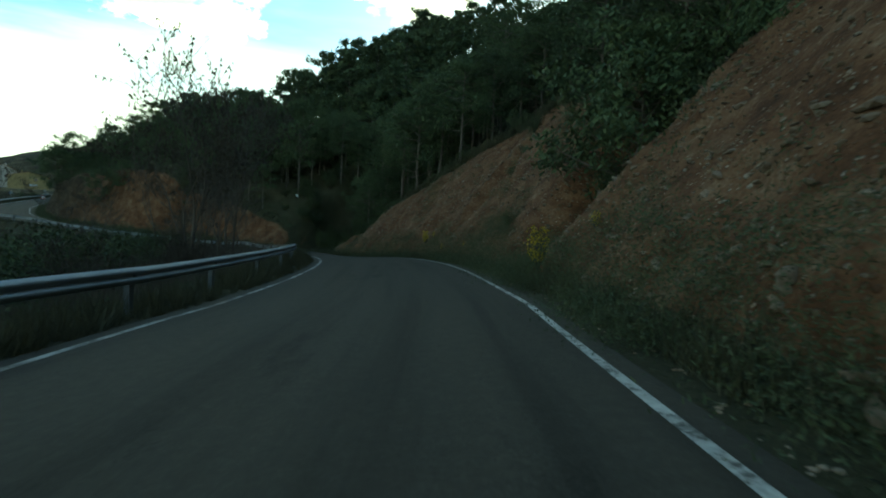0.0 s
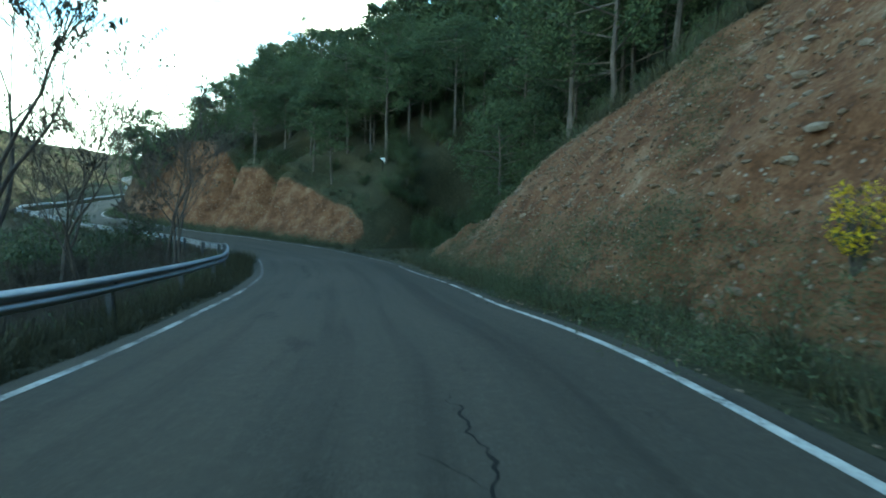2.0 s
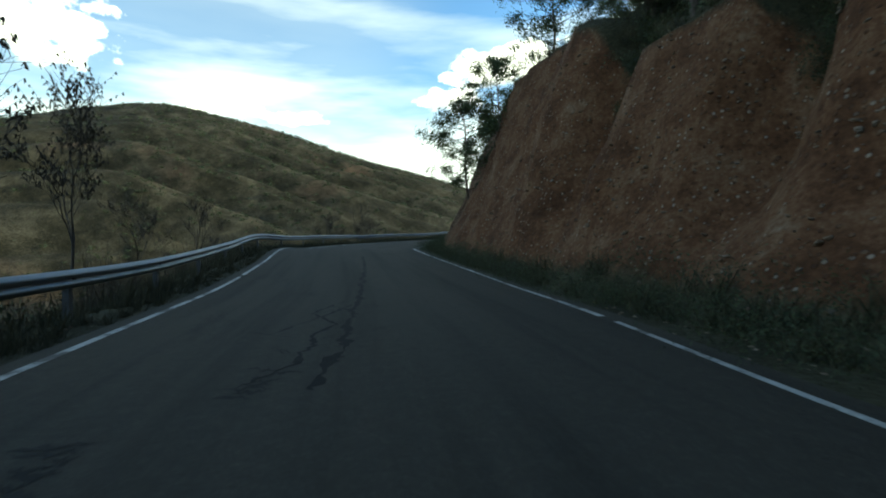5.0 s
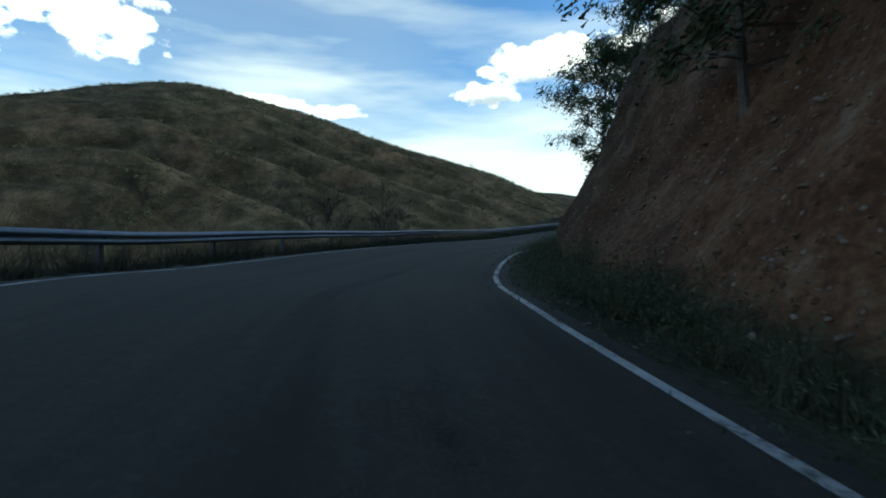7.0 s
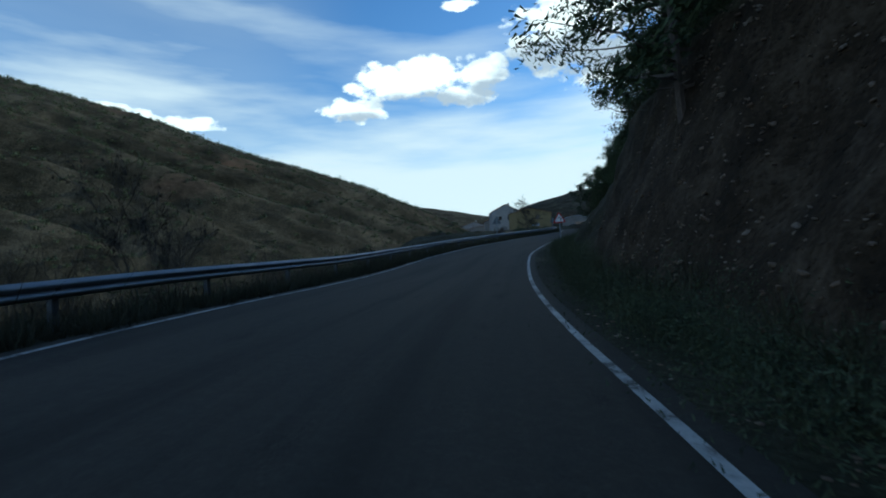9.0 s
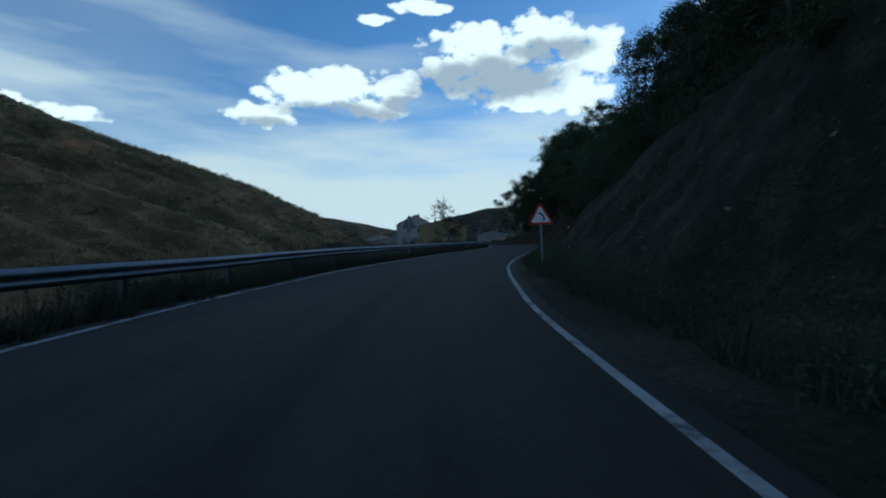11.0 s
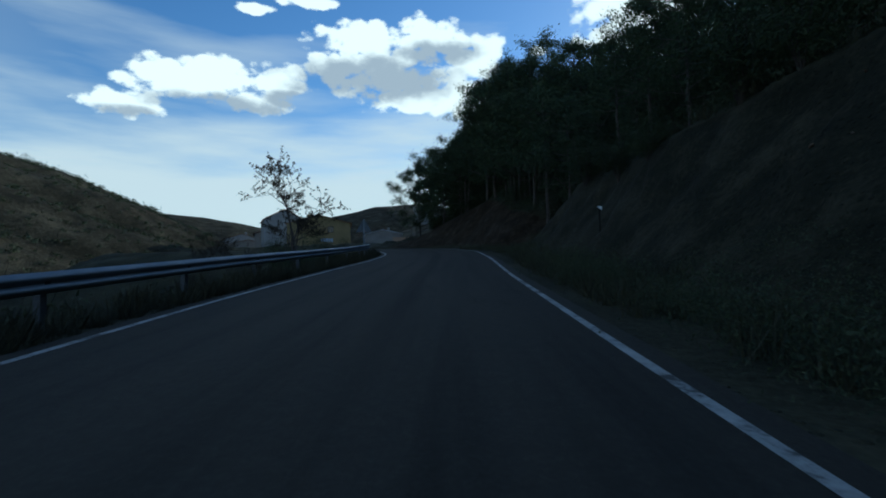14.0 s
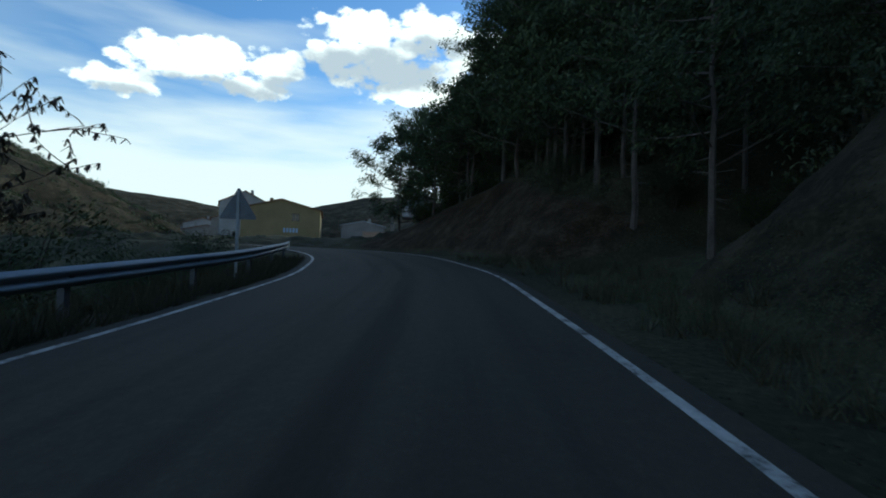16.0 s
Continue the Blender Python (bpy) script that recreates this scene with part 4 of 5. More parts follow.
for y, d, scale in ((17.6, 7.6, 0.4), (17.8, 8.8, 0.7), (18.6, 10.2, 0.85), (16.8, 10.8, 0.85), (19.8, 11.6, 0.8), (17.4, 13.4, 1.0), (25.6, 8.6, 0.2), (26.9, 10.2, 0.3), (28.4, 11.6, 0.4), (29.2, 8.1, 0.22), (31.4, 10.0, 0.26), (32.4, 11.4, 0.4), (22.9, 5.7, 0.22), (36.5, 12.8, 0.4), (42.0, 11.9, 0.35), (60.5, 9.0, 0.35), (59.0, 12.5, 0.6), (63.0, 14.0, 0.6), (64.8, 12.0, 0.45), (61.5, 14.0, 0.6), (57.5, 9.5, 0.45), (71.6, 7.6, 0.3), (71.6, 8.3, 0.42), (71.7, 9.2, 0.5), (74.8, 7.6, 0.3), (74.8, 8.2, 0.42), (74.9, 9.0, 0.55), (75.4, 10.0, 0.55), (73.0, 8.6, 0.3), (68.0, 9.8, 0.3), (66.0, 9.5, 0.28), (100.0, 12.5, 0.6)):
    plant("evergreen_oak_bush", OAK, 0, beside(y, d, -0.1), y, scale, "dense dark green evergreen bush on the cut bank", "bush", "bushes on the bank")
# pines on the height behind the second cut
rng = random.Random(79)
for k in range(30):
    y = rng.uniform(79.0, 103.0)
    start, high, deep, slope, run = bank_at(at_y(y))
    plant("pine_tree", PINES, (0, 1, 2, 3, 4)[k % 5], beside(y, start + deep + rng.uniform(11.0, 30.0), -0.3), k * 2.1, rng.uniform(0.75, 1.0), "tall dark green pine with a bare pale trunk", "tree", "pines of the wood")
# the wood closes up behind the last bank before the village
rng = random.Random(78)
for k in range(46):
    p = beside(rng.uniform(183.5, 196.0), rng.uniform(10.0, 25.0), -0.3)
    plant("pine_tree", PINES, (1, 3, 5, 1, 0)[k % 5], p, k * 1.9, rng.uniform(0.8, 1.05), "dense dark green pine at the edge of the wood", "tree", "pines of the wood")
for k in range(26):
    p = beside(rng.uniform(184.0, 197.0), rng.uniform(9.4, 14.0), -0.2)
    plant("evergreen_oak_bush", OAK, 0, p, k * 1.7, rng.uniform(0.4, 0.7), "dark evergreen bush at the foot of the pine wood", "bush", "bushes at the foot of the wood")
# undergrowth that fills the hollow between the two cuts
rng = random.Random(77)
for k in range(46):
    y = rng.uniform(57.5, 65.6)
    d = rng.uniform(10.5, 24.0) if k > 12 else rng.uniform(9.0, 13.0)
    plant("evergreen_oak_bush", OAK, 0, ground_at(at_y(y), d) - Vector((0, 0, 0.15)), k * 1.7, rng.uniform(0.35, 0.62), "dark evergreen bush in the hollow between the cuts", "bush", "bushes on the bank")
for k in range(44):
    q = foot(rng.uniform(-8.5, 3.0), rng.uniform(76.2, 86.0))
    plant("evergreen_oak_bush", OAK, 0, q - Vector((0, 0, 0.15)), k * 1.7, rng.uniform(0.3, 0.55), "dark evergreen bush in the hollow between the cuts", "bush", "bushes on the bank")
for k in range(11):
    q = foot(rng.uniform(-8.0, 3.0), rng.uniform(77.0, 88.0))
    plant("pine_tree", PINES, (0, 2, 4)[k % 3], q - Vector((0, 0, 0.25)), k * 2.3, rng.uniform(0.6, 0.85), "tall dark green pine with a bare pale trunk", "tree", "pines of the wood")
for y, d, scale in ((14.0, 4.65, 1.35), (36.0, 5.1, 1.05), (30.5, 5.1, 0.5), (27.5, 4.9, 0.45), (12.6, 5.6, 0.5), (35.8, 5.4, 0.5)):
    plant("broom_bush", GORSE, 0, beside(y, d, -0.05), y * 2, scale, "yellow flowering broom bush beside the road", "bush", "flowering broom")
# thickets below the guard rail
for k, (x, y, scale) in enumerate(((-20.0, 61.0, 0.8), (-22.5, 58.5, 1.1), (-18.0, 57.5, 0.95), (-24.5, 60.5, 1.1), (-17.0, 60.2, 0.5), (-27.0, 57.5, 1.1), (-15.0, 55.0, 0.8), (-8.5, 14.0, 0.75), (-11.5, 17.5, 0.9), (-9.8, 20.0, 0.7), (-14.0, 23.0, 0.9), (-16.5, 30.0, 0.9), (-9.0, 33.5, 0.5), (-18.0, 42.0, 0.8), (-88.5, 150.0, 0.6), (-90.0, 170.0, 0.85),
                                    (-93.0, 176.0, 0.75), (-97.0, 181.0, 0.8), (-90.6, 177.2, 0.5), (-92.4, 179.6, 0.62), (-91.0, 174.6, 0.5), (-78.5, 118.0, 0.7), (-82.0, 127.0, 0.8), (-80.5, 122.0, 0.6), (-85.0, 138.0, 0.7))):
    plant("evergreen_oak_bush", OAK, 0, foot(x, y) - Vector((0, 0, 0.1)), k * 2.1, scale, "dark green thicket below the guard rail", "bush", "thickets below the rail")

rng = random.Random(77)
for k in range(130):
    y = rng.uniform(4.0, 62.0)
    p = beside(y, -7.4 - rng.random() ** 1.2 * 11.0, -0.15)
    top = on_road(at_y(y), 0).z + rng.uniform(0.6, 3.0)
    plant("bare_sapling", SAPLINGS, k, p, k * 1.9, min(0.9, max(0.22, (top - p.z) / 8.5)), "bare grey sapling in the thicket below the guard rail", "tree", "thickets below the rail")
for k in range(20):
    y = rng.uniform(5.0, 52.0)
    p = beside(y, -13.0 - rng.uniform(0.0, 5.0), -0.15)
    top = on_road(at_y(y), 0).z + (2.4 if y < 16 else 1.3) + rng.uniform(-0.8, 0.3)
    plant("evergreen_oak_bush", OAK, 0, p, k * 1.9, max(0.4, (top - p.z) / 4.6), "dark green thicket below the guard rail", "bush", "thickets below the rail")
# bushes at the foot of the wood before the village
for k in range(46):
    y = 114.0 + 1.65 * k
    start, high, deep, slope, run = bank_at(at_y(y))
    p = beside(y, start + deep * rng.uniform(0.75, 1.0) + rng.uniform(0.0, 5.0), -0.15)
    plant("evergreen_oak_bush", OAK, 0, p, k * 1.3, rng.uniform(0.35, 0.62), "dark evergreen bush at the foot of the pine wood", "bush", "bushes at the foot of the wood")
# bushes on the crest of the hill by the village
crest = [v.co.copy() for v in bpy.data.objects["hill"].data.vertices if v.co.y > 170]
for k, (x, y, scale) in enumerate(((-262, 186, 0.45), (-256, 203, 0.6), (-253, 222, 0.5), (-250, 240, 0.8), (-248, 255, 0.5), (-246, 268, 1.3), (-244, 276, 0.9), (-243, 283, 0.6), (-240, 290, 1.1), (-235, 297, 0.7), (-230, 301, 0.9), (-222, 306, 0.7), (-213, 311, 0.9), (-205, 316, 1.1))):
    p = min(crest, key=lambda c: (c.x - x) ** 2 + (c.y - y) ** 2)
    plant("evergreen_oak_bush", OAK, 0, p - Vector((0, 0, 0.5)), k * 1.1, scale, "dark round bush on the crest of the hill", "bush", "bushes on the hill crest")



# ---------------------------------------------------------------- guard rail
RAIL = np.convolve(np.pad(EDGES[-1], 12, mode="edge"), np.ones(25) / 25, mode="valid") - np.interp(LINE[:, 1], (50, 57, 66, 74, 112, 132), (1.28, 1.5, 1.5, 1.32, 1.34, 1.15))


def rail_offset(s):
    return float(np.interp(s, S, RAIL))


def build_guard_rail():
    rail = tagged(new("guard_rail"), "galvanised steel guard rail on posts along the road", "guard rail")
    profile = [(0.0, 0.155), (0.02, 0.135), (0.075, 0.10), (0.083, 0.075), (0.075, 0.05), (0.01, 0.015), (0.0, 0.0), (0.01, -0.015), (0.075, -0.05), (0.083, -0.075), (0.075, -0.10), (0.02, -0.135), (0.0, -0.155)]
    s0, s1, piece = 2.0, at_y(187), 4.0
    n = int((s1 - s0) / piece)
    post = None
    for i in range(n):
        a = s0 + i * piece
        verts, faces, m = [], [], len(profile)
        for j in range(7):
            s = a + (piece + 0.12) * j / 6
            for layer in (0.0, -0.004):
                for out, up in profile:
                    verts.append(on_road(s, rail_offset(s) + out + layer - (0.003 if i % 2 else 0), 0.635 + up))
        for j in range(6):
            for layer in range(2):
                for k in range(m - 1):
                    q = (j * 2 + layer) * m + k
                    f = (q, q + 1, q + 2 * m + 1, q + 2 * m)
                    faces.append(f if layer == 0 else f[::-1])
            q = j * 2 * m
            faces.append((q, q + 2 * m, q + 3 * m, q + m))
            q += m - 1
            faces.append((q, q + m, q + 3 * m, q + 2 * m))
        mesh_object("beam", verts, faces, GALVANISED, rail, True)
        p, q = on_road(a + 0.1, rail_offset(a) - 0.10), on_road(a + 1.1, rail_offset(a + 1) - 0.10)
        turn = Matrix.Translation(p) @ Matrix.Rotation(math.atan2(q.y - p.y, q.x - p.x), 4, "Z")
        if post is None:
            bm = bmesh.new()
            for sx, sy, at in ((0.12, 0.006, (0, 0.05, 0.18)), (0.006, 0.10, (-0.06, 0, 0.18)), (0.006, 0.025, (0.06, 0.04, 0.18)), (0.12, 0.006, (0, -0.05, 0.18))):
                bmesh.ops.create_cube(bm, size=1, matrix=Matrix.Translation(at) @ Matrix.Diagonal((sx, sy, 1.15, 1)))
            bmesh.ops.create_cube(bm, size=1, matrix=Matrix.Translation((0, -0.08, 0.61)) @ Matrix.Diagonal((0.09, 0.08, 0.18, 1)))
            post = part("post", bm, POST_STEEL, rail)
            post.matrix_basis = turn
        else:
            ob = new("post", post.data)
            ob.parent = rail
            ob.matrix_basis = turn
    return rail


build_guard_rail()


# ---------------------------------------------------------------- road signs
SIGN_WHITE = mottled("white sign sheeting", [(0.3, (0.62, 0.64, 0.66)), (0.7, (0.78, 0.79, 0.80))], 2, 30, 0.45, relief=0.02, depth=0.001)
SIGN_RED = mottled("red sign sheeting", [(0.3, (0.32, 0.015, 0.015)), (0.7, (0.45, 0.03, 0.025))], 2, 30, 0.45, relief=0.02, depth=0.001)
SIGN_BLACK = mottled("black sign sheeting", [(0.3, (0.012, 0.012, 0.012)), (0.7, (0.025, 0.025, 0.025))], 2, 30, 0.5, relief=0.02, depth=0.001)
SIGN_BACK = mottled("grey painted sign back", [(0.3, (0.075, 0.088, 0.105)), (0.7, (0.12, 0.135, 0.155))], 3, 25, 0.5, 0.4, relief=0.04, depth=0.002)


def rounded_triangle(side, corner):
    """Outline of an upright triangle with rounded corners, its base's middle at the origin."""
    h = side * math.sqrt(3) / 2
    out = []
    for (cx, cz), start in (((side / 2 - corner * 1.732, corner), -90), ((0, h - 2 * corner), 30), ((-side / 2 + corner * 1.732, corner), 150)):
        for k in range(6):
            w = radians(start + 120 * k / 5)
            out.append((cx + corner * math.cos(w), cz + corner * math.sin(w)))
    return out


def slab(outline, y0, y1):
    n = len(outline)
    verts = [(x, y0, z) for x, z in outline] + [(x, y1, z) for x, z in outline]
    faces = [tuple(range(n)), tuple(reversed(range(n, 2 * n)))]
    faces += [(k, k + n, (k + 1) % n + n, (k + 1) % n) for k in range(n)]
    return verts, faces


def warning_sign(place, facing, top, label, lean=0.0, side=0.90):
    """A triangular warning sign on a post; facing: degrees to which its face looks, from +y to the left."""
    base = tagged(new("warning_sign"), label, "road sign", "warning signs")
    k = side / 0.90
    low = top - 0.78 * k
    bm = box_bm(0.08, 0.045, top + 0.25, (0, 0.035, (top - 0.35) / 2), 0.006)
    part("post", bm, GALVANISED, base)
    v, f = slab(rounded_triangle(side, 0.035 * k), -0.012, 0.010)
    panel = mesh_object("panel", [(x, y, z + low) for x, y, z in v], f, SIGN_RED, base)
    v, f = slab(rounded_triangle(side, 0.035 * k), 0.012, 0.015)
    mesh_object("back_plate", [(x, y, z + low) for x, y, z in v], f, SIGN_BACK, base)
    v, f = slab([(x, z + 0.075 * k) for x, z in rounded_triangle(0.655 * k, 0.02)], -0.016, -0.0125)
    mesh_object("face", [(x, y, z + low) for x, y, z in v], f, SIGN_WHITE, base)
    bend = [(0.115, 0.13), (0.115, 0.20), (0.10, 0.27), (0.06, 0.335), (0.0, 0.375), (-0.075, 0.385)]
    bend = [(x * k, z * k) for x, z in bend]
    verts, faces = [], []
    for i, (x, z) in enumerate(bend):
        a, b = bend[max(0, i - 1)], bend[min(len(bend) - 1, i + 1)]
        dx, dz = b[0] - a[0], b[1] - a[1]
        r = math.hypot(dx, dz)
        for turn in (-0.032, 0.032):
            for y in (-0.020, -0.0165):
                verts.append((x - turn * dz / r, y, z + turn * dx / r + low))
    for i in range(len(bend) - 1):
        q = i * 4
        faces += [(q, q + 4, q + 6, q + 2), (q + 1, q + 3, q + 7, q + 5), (q, q + 1, q + 5, q + 4), (q + 2, q + 6, q + 7, q + 3)]
    faces += [(0, 2, 3, 1), (len(verts) - 4, len(verts) - 3, len(verts) - 1, len(verts) - 2)]
    mesh_object("bend_symbol", verts, faces, SIGN_BLACK, base)
    for z in (low + 0.12, low + 0.5):
        part("clamp", box_bm(0.13, 0.02, 0.04, (0, 0.022, z), 0.003), GALVANISED, base)
    base.matrix_basis = pose(place.x, place.y, place.z, 0, lean, facing + 180)
    return base


# the face of the nearest looks back along the road; the other two show their backs
p = on_road(at_y(133.3), 4.55)
warning_sign(Vector((-66.85, 133.5, p.z - 0.15)), 203, 2.72, "red-bordered triangular bend warning sign on a galvanised post", -2.0, 1.03)
g = on_road(at_y(142.6), -4.32)
warning_sign(Vector((-78.45, 142.8, g.z - 0.1)), 18, 2.95, "grey back of a triangular warning sign behind the rail", 0.0, 1.05)
g = on_road(at_y(174.6), -4.4)
warning_sign(Vector((g.x, g.y, g.z - 0.1)), 22, 2.65, "grey back of a triangular warning sign behind the rail", 0.0, 1.05)


def marker_post(place, turn, size=1.0, tall=1.55):
    base = tagged(new("marker_post"), "small white triangular plate on a dark post", "marker")
    part("post", box_bm(0.05, 0.05, tall + 0.15, (0, 0, tall / 2 - 0.025), 0.008), TAR, base)
    v, f = slab([(-0.24 * size, 0.18 * size), (0.20 * size, 0.22 * size), (0.20 * size, -0.17 * size)], -0.05, -0.035)
    mesh_object("plate", [(x, y, z + tall) for x, y, z in v], f, SIGN_WHITE, base)
    base.matrix_basis = pose(place.x, place.y, place.z, 0, 0, turn)


g = foot(-6.0, 74.2)
marker_post(g, 20, 1.0, max(0.8, -2.6 - g.z))
marker_post(foot(-71.9, 159.3), 15, 0.36, 0.9)


# ---------------------------------------------------------------- village
def plaster(name, dark, light):
    return mottled(name, [(0.28, dark), (0.72, light)], 0.35, 6, 0.92, relief=0.25, depth=0.01)


OCHRE = plaster("ochre render", (0.20, 0.155, 0.078), (0.29, 0.225, 0.112))
WHITE_WALL = plaster("white render", (0.27, 0.26, 0.25), (0.38, 0.37, 0.355))
GREY_WALL = plaster("grey render", (0.22, 0.20, 0.18), (0.34, 0.31, 0.28))
PINK_WALL = plaster("pale terracotta render", (0.40, 0.26, 0.18), (0.55, 0.38, 0.28))
ROOF_TILE = mottled("clay roof tiles", [(0.3, (0.13, 0.07, 0.045)), (0.7, (0.26, 0.15, 0.10))], 1.5, 7, 0.9, relief=0.6, depth=0.05, stretch=(1, 4, 1))
SHEET_ROOF = mottled("weathered sheet roof", [(0.3, (0.35, 0.37, 0.38)), (0.7, (0.52, 0.53, 0.53))], 0.6, 8, 0.55, 0.2, relief=0.2, depth=0.02, stretch=(6, 1, 1))
DARK_GLASS = mottled("dark window glass", [(0.3, (0.012, 0.013, 0.015)), (0.7, (0.03, 0.03, 0.035))], 1, 5, 0.15, relief=0.0, depth=0.001, spec=0.5)
FRAME = mottled("painted window frame", [(0.3, (0.10, 0.07, 0.05)), (0.7, (0.18, 0.13, 0.09))], 3, 20, 0.6)
PALE_BLUE = mottled("pale blue banner", [(0.3, (0.30, 0.40, 0.55)), (0.7, (0.42, 0.52, 0.66))], 1.5, 10, 0.7)


def house(name, place, turn, wide, deep, eaves, ridge, wall, roof_mat, openings, label, roof_over=0.35, sign=()):
    """A gabled house whose gable end looks along its own -y; openings: (x, z, width, height) on that end."""
    base = tagged(new(name), label, "building", "village houses")
    w, t = wide / 2, 0.3
    verts, faces = [], []
    outline = [(-w, 0), (w, 0), (w, eaves), (0, ridge), (-w, eaves)]
    # gable end as strips round its openings
    xs = sorted({-w, w, 0.0, *[x - a / 2 for x, z, a, b in openings], *[x + a / 2 for x, z, a, b in openings]})
    zs = sorted({0.0, eaves, *[z for x, z, a, b in openings], *[z + b for x, z, a, b in openings]})
    for x0, x1 in zip(xs, xs[1:]):
        for z0, z1 in zip(zs, zs[1:]):
            if z1 > eaves + 1e-6 or any(x - a / 2 - 1e-6 <= x0 and x1 <= x + a / 2 + 1e-6 and z - 1e-6 <= z0 and z1 <= z + b + 1e-6 for x, z, a, b in openings):
                continue
            q = len(verts)
            verts += [(x0, 0, z0), (x1, 0, z0), (x1, 0, z1), (x0, 0, z1)]
            faces.append((q, q + 1, q + 2, q + 3))
    q = len(verts)
    verts += [(-w, 0, eaves), (w, 0, eaves), (0, 0, ridge), (-w, deep, 0), (w, deep, 0), (w, deep, eaves), (0, deep, ridge), (-w, deep, eaves), (-w, 0, 0), (w, 0, 0)]
    faces += [(q, q + 1, q + 2), (q + 4, q + 3, q + 7, q + 6, q + 5), (q + 8, q + 3, q + 7, q), (q + 9, q + 1, q + 5, q + 4)]
    for x, z, a, b in openings:
        r = len(verts)
        x0, x1 = x - a / 2, x + a / 2
        verts += [(x0, 0, z), (x1, 0, z), (x1, 0, z + b), (x0, 0, z + b), (x0, t, z), (x1, t, z), (x1, t, z + b), (x0, t, z + b)]
        faces += [(r, r + 1, r + 5, r + 4), (r + 1, r + 2, r + 6, r + 5), (r + 2, r + 3, r + 7, r + 6), (r + 3, r, r + 4, r + 7)]
    mesh_object("wall", verts, faces, wall, base)
    o, k = roof_over, (ridge - eaves) / w
    for side in (-1, 1):
        v = []
        for y in (-o, deep + o):
            for x, z in ((0, ridge + 0.02), (side * (w + o), eaves - k * o + 0.02), (side * (w + o), eaves - k * o + 0.16), (0, ridge + 0.18)):
                v.append((x, y, z))
        mesh_object("roof", v, [(0, 1, 2, 3), (7, 6, 5, 4), (0, 4, 5, 1), (1, 5, 6, 2), (2, 6, 7, 3), (3, 7, 4, 0)], roof_mat, base)
    for x, z, a, b in openings:
        win = part("window", box_bm(a, 0.05, b, (x, t * 0.6, z + b / 2)), DARK_GLASS, base)
        bm = bmesh.new()
        for sx, sz, cx, cz in ((a, 0.07, x, z + 0.035), (a, 0.07, x, z + b - 0.035), (0.07, b - 0.14, x - a / 2 + 0.035, z + b / 2), (0.07, b - 0.14, x + a / 2 - 0.035, z + b / 2), (0.05, b - 0.14, x, z + b / 2)):
            bmesh.ops.create_cube(bm, size=1, matrix=Matrix.Translation((cx, t * 0.6 - 0.05, cz)) @ Matrix.Diagonal((sx, 0.05, sz, 1)))
        part("frame", bm, FRAME, win)
        part("sill", box_bm(a + 0.2, 0.16, 0.08, (x, -0.03, z - 0.042), 0.01), wall, win)
    part("chimney", box_bm(0.6, 0.6, 1.5, (w * 0.35 * (-1 if wide > 10 else 1), deep * 0.4, ridge + 0.15), 0.03), wall, base)
    base.matrix_basis = pose(*place, 0, 0, turn)
    return base


yellow = house("house", (-125.6, 240.0, 2.6), 26, 13.2, 15, 8.6, 10.3, OCHRE, ROOF_TILE, [(2.4, 6.6, 1.3, 1.4)], "ochre rendered house with a low gable and one window")
bm = bmesh.new()
for k in range(5):
    bmesh.ops.create_cube(bm, size=1, matrix=Matrix.Translation((0.6 + k * 0.52, -0.03, 5.0)) @ Matrix.Diagonal((0.34, 0.03, 0.75, 1)))
part("lettering", bm, PALE_BLUE, yellow, "pale blue painted bars of lettering")
house("house", (-142.2, 253.4, 2.8), 38, 9.5, 12, 11.2, 13.6, WHITE_WALL, ROOF_TILE, [(-2.0, 8.0, 1.1, 1.4), (1.2, 8.0, 1.1, 1.4), (-1.6, 3.6, 1.3, 1.5)], "tall white rendered house with a gabled roof")
house("house", (-150.0, 262.0, 2.8), 35, 11, 10, 8.5, 10.2, GREY_WALL, ROOF_TILE, [(-2.5, 4.5, 0.9, 1.1), (2.0, 4.5, 0.9, 1.1)], "grey rendered village house with small windows")
house("house", (-163.0, 268.0, 2.3), 40, 13, 10, 6.5, 8.0, GREY_WALL, ROOF_TILE, [(-3.0, 3.2, 0.9, 1.1), (0.5, 3.2, 0.9, 1.1), (3.6, 3.2, 0.9, 1.1)], "grey rendered village house with small windows")
house("house", (-119.5, 262.0, 5.4), 25, 9, 9, 4.6, 5.6, GREY_WALL, SHEET_ROOF, [(0, 1.2, 1.0, 1.0)], "low grey shed with a pale sheet roof")
house("house", (-124.0, 214.0, -0.4), 45, 3.4, 3.4, 2.1, 2.7, WHITE_WALL, SHEET_ROOF, [(0.8, 1.0, 0.5, 0.6)], "small white hut below the road")
house("house", (-176.0, 283.0, 4.8), 44, 10, 10, 7.0, 8.6, WHITE_WALL, ROOF_TILE, [(-2, 3.6, 1.0, 1.2), (2, 3.6, 1.0, 1.2)], "white village house with a tiled roof")
house("house", (-116.0, 292.0, 14.8), 18, 9, 9, 5.0, 6.4, WHITE_WALL, SHEET_ROOF, [(0, 1.8, 1.2, 1.2)], "white house high on the slope")
house("house", (-104.0, 285.0, 17.3), 15, 8, 9, 3.6, 4.8, WHITE_WALL, SHEET_ROOF, [(0, 1.2, 1.2, 1.2)], "white house high on the slope")


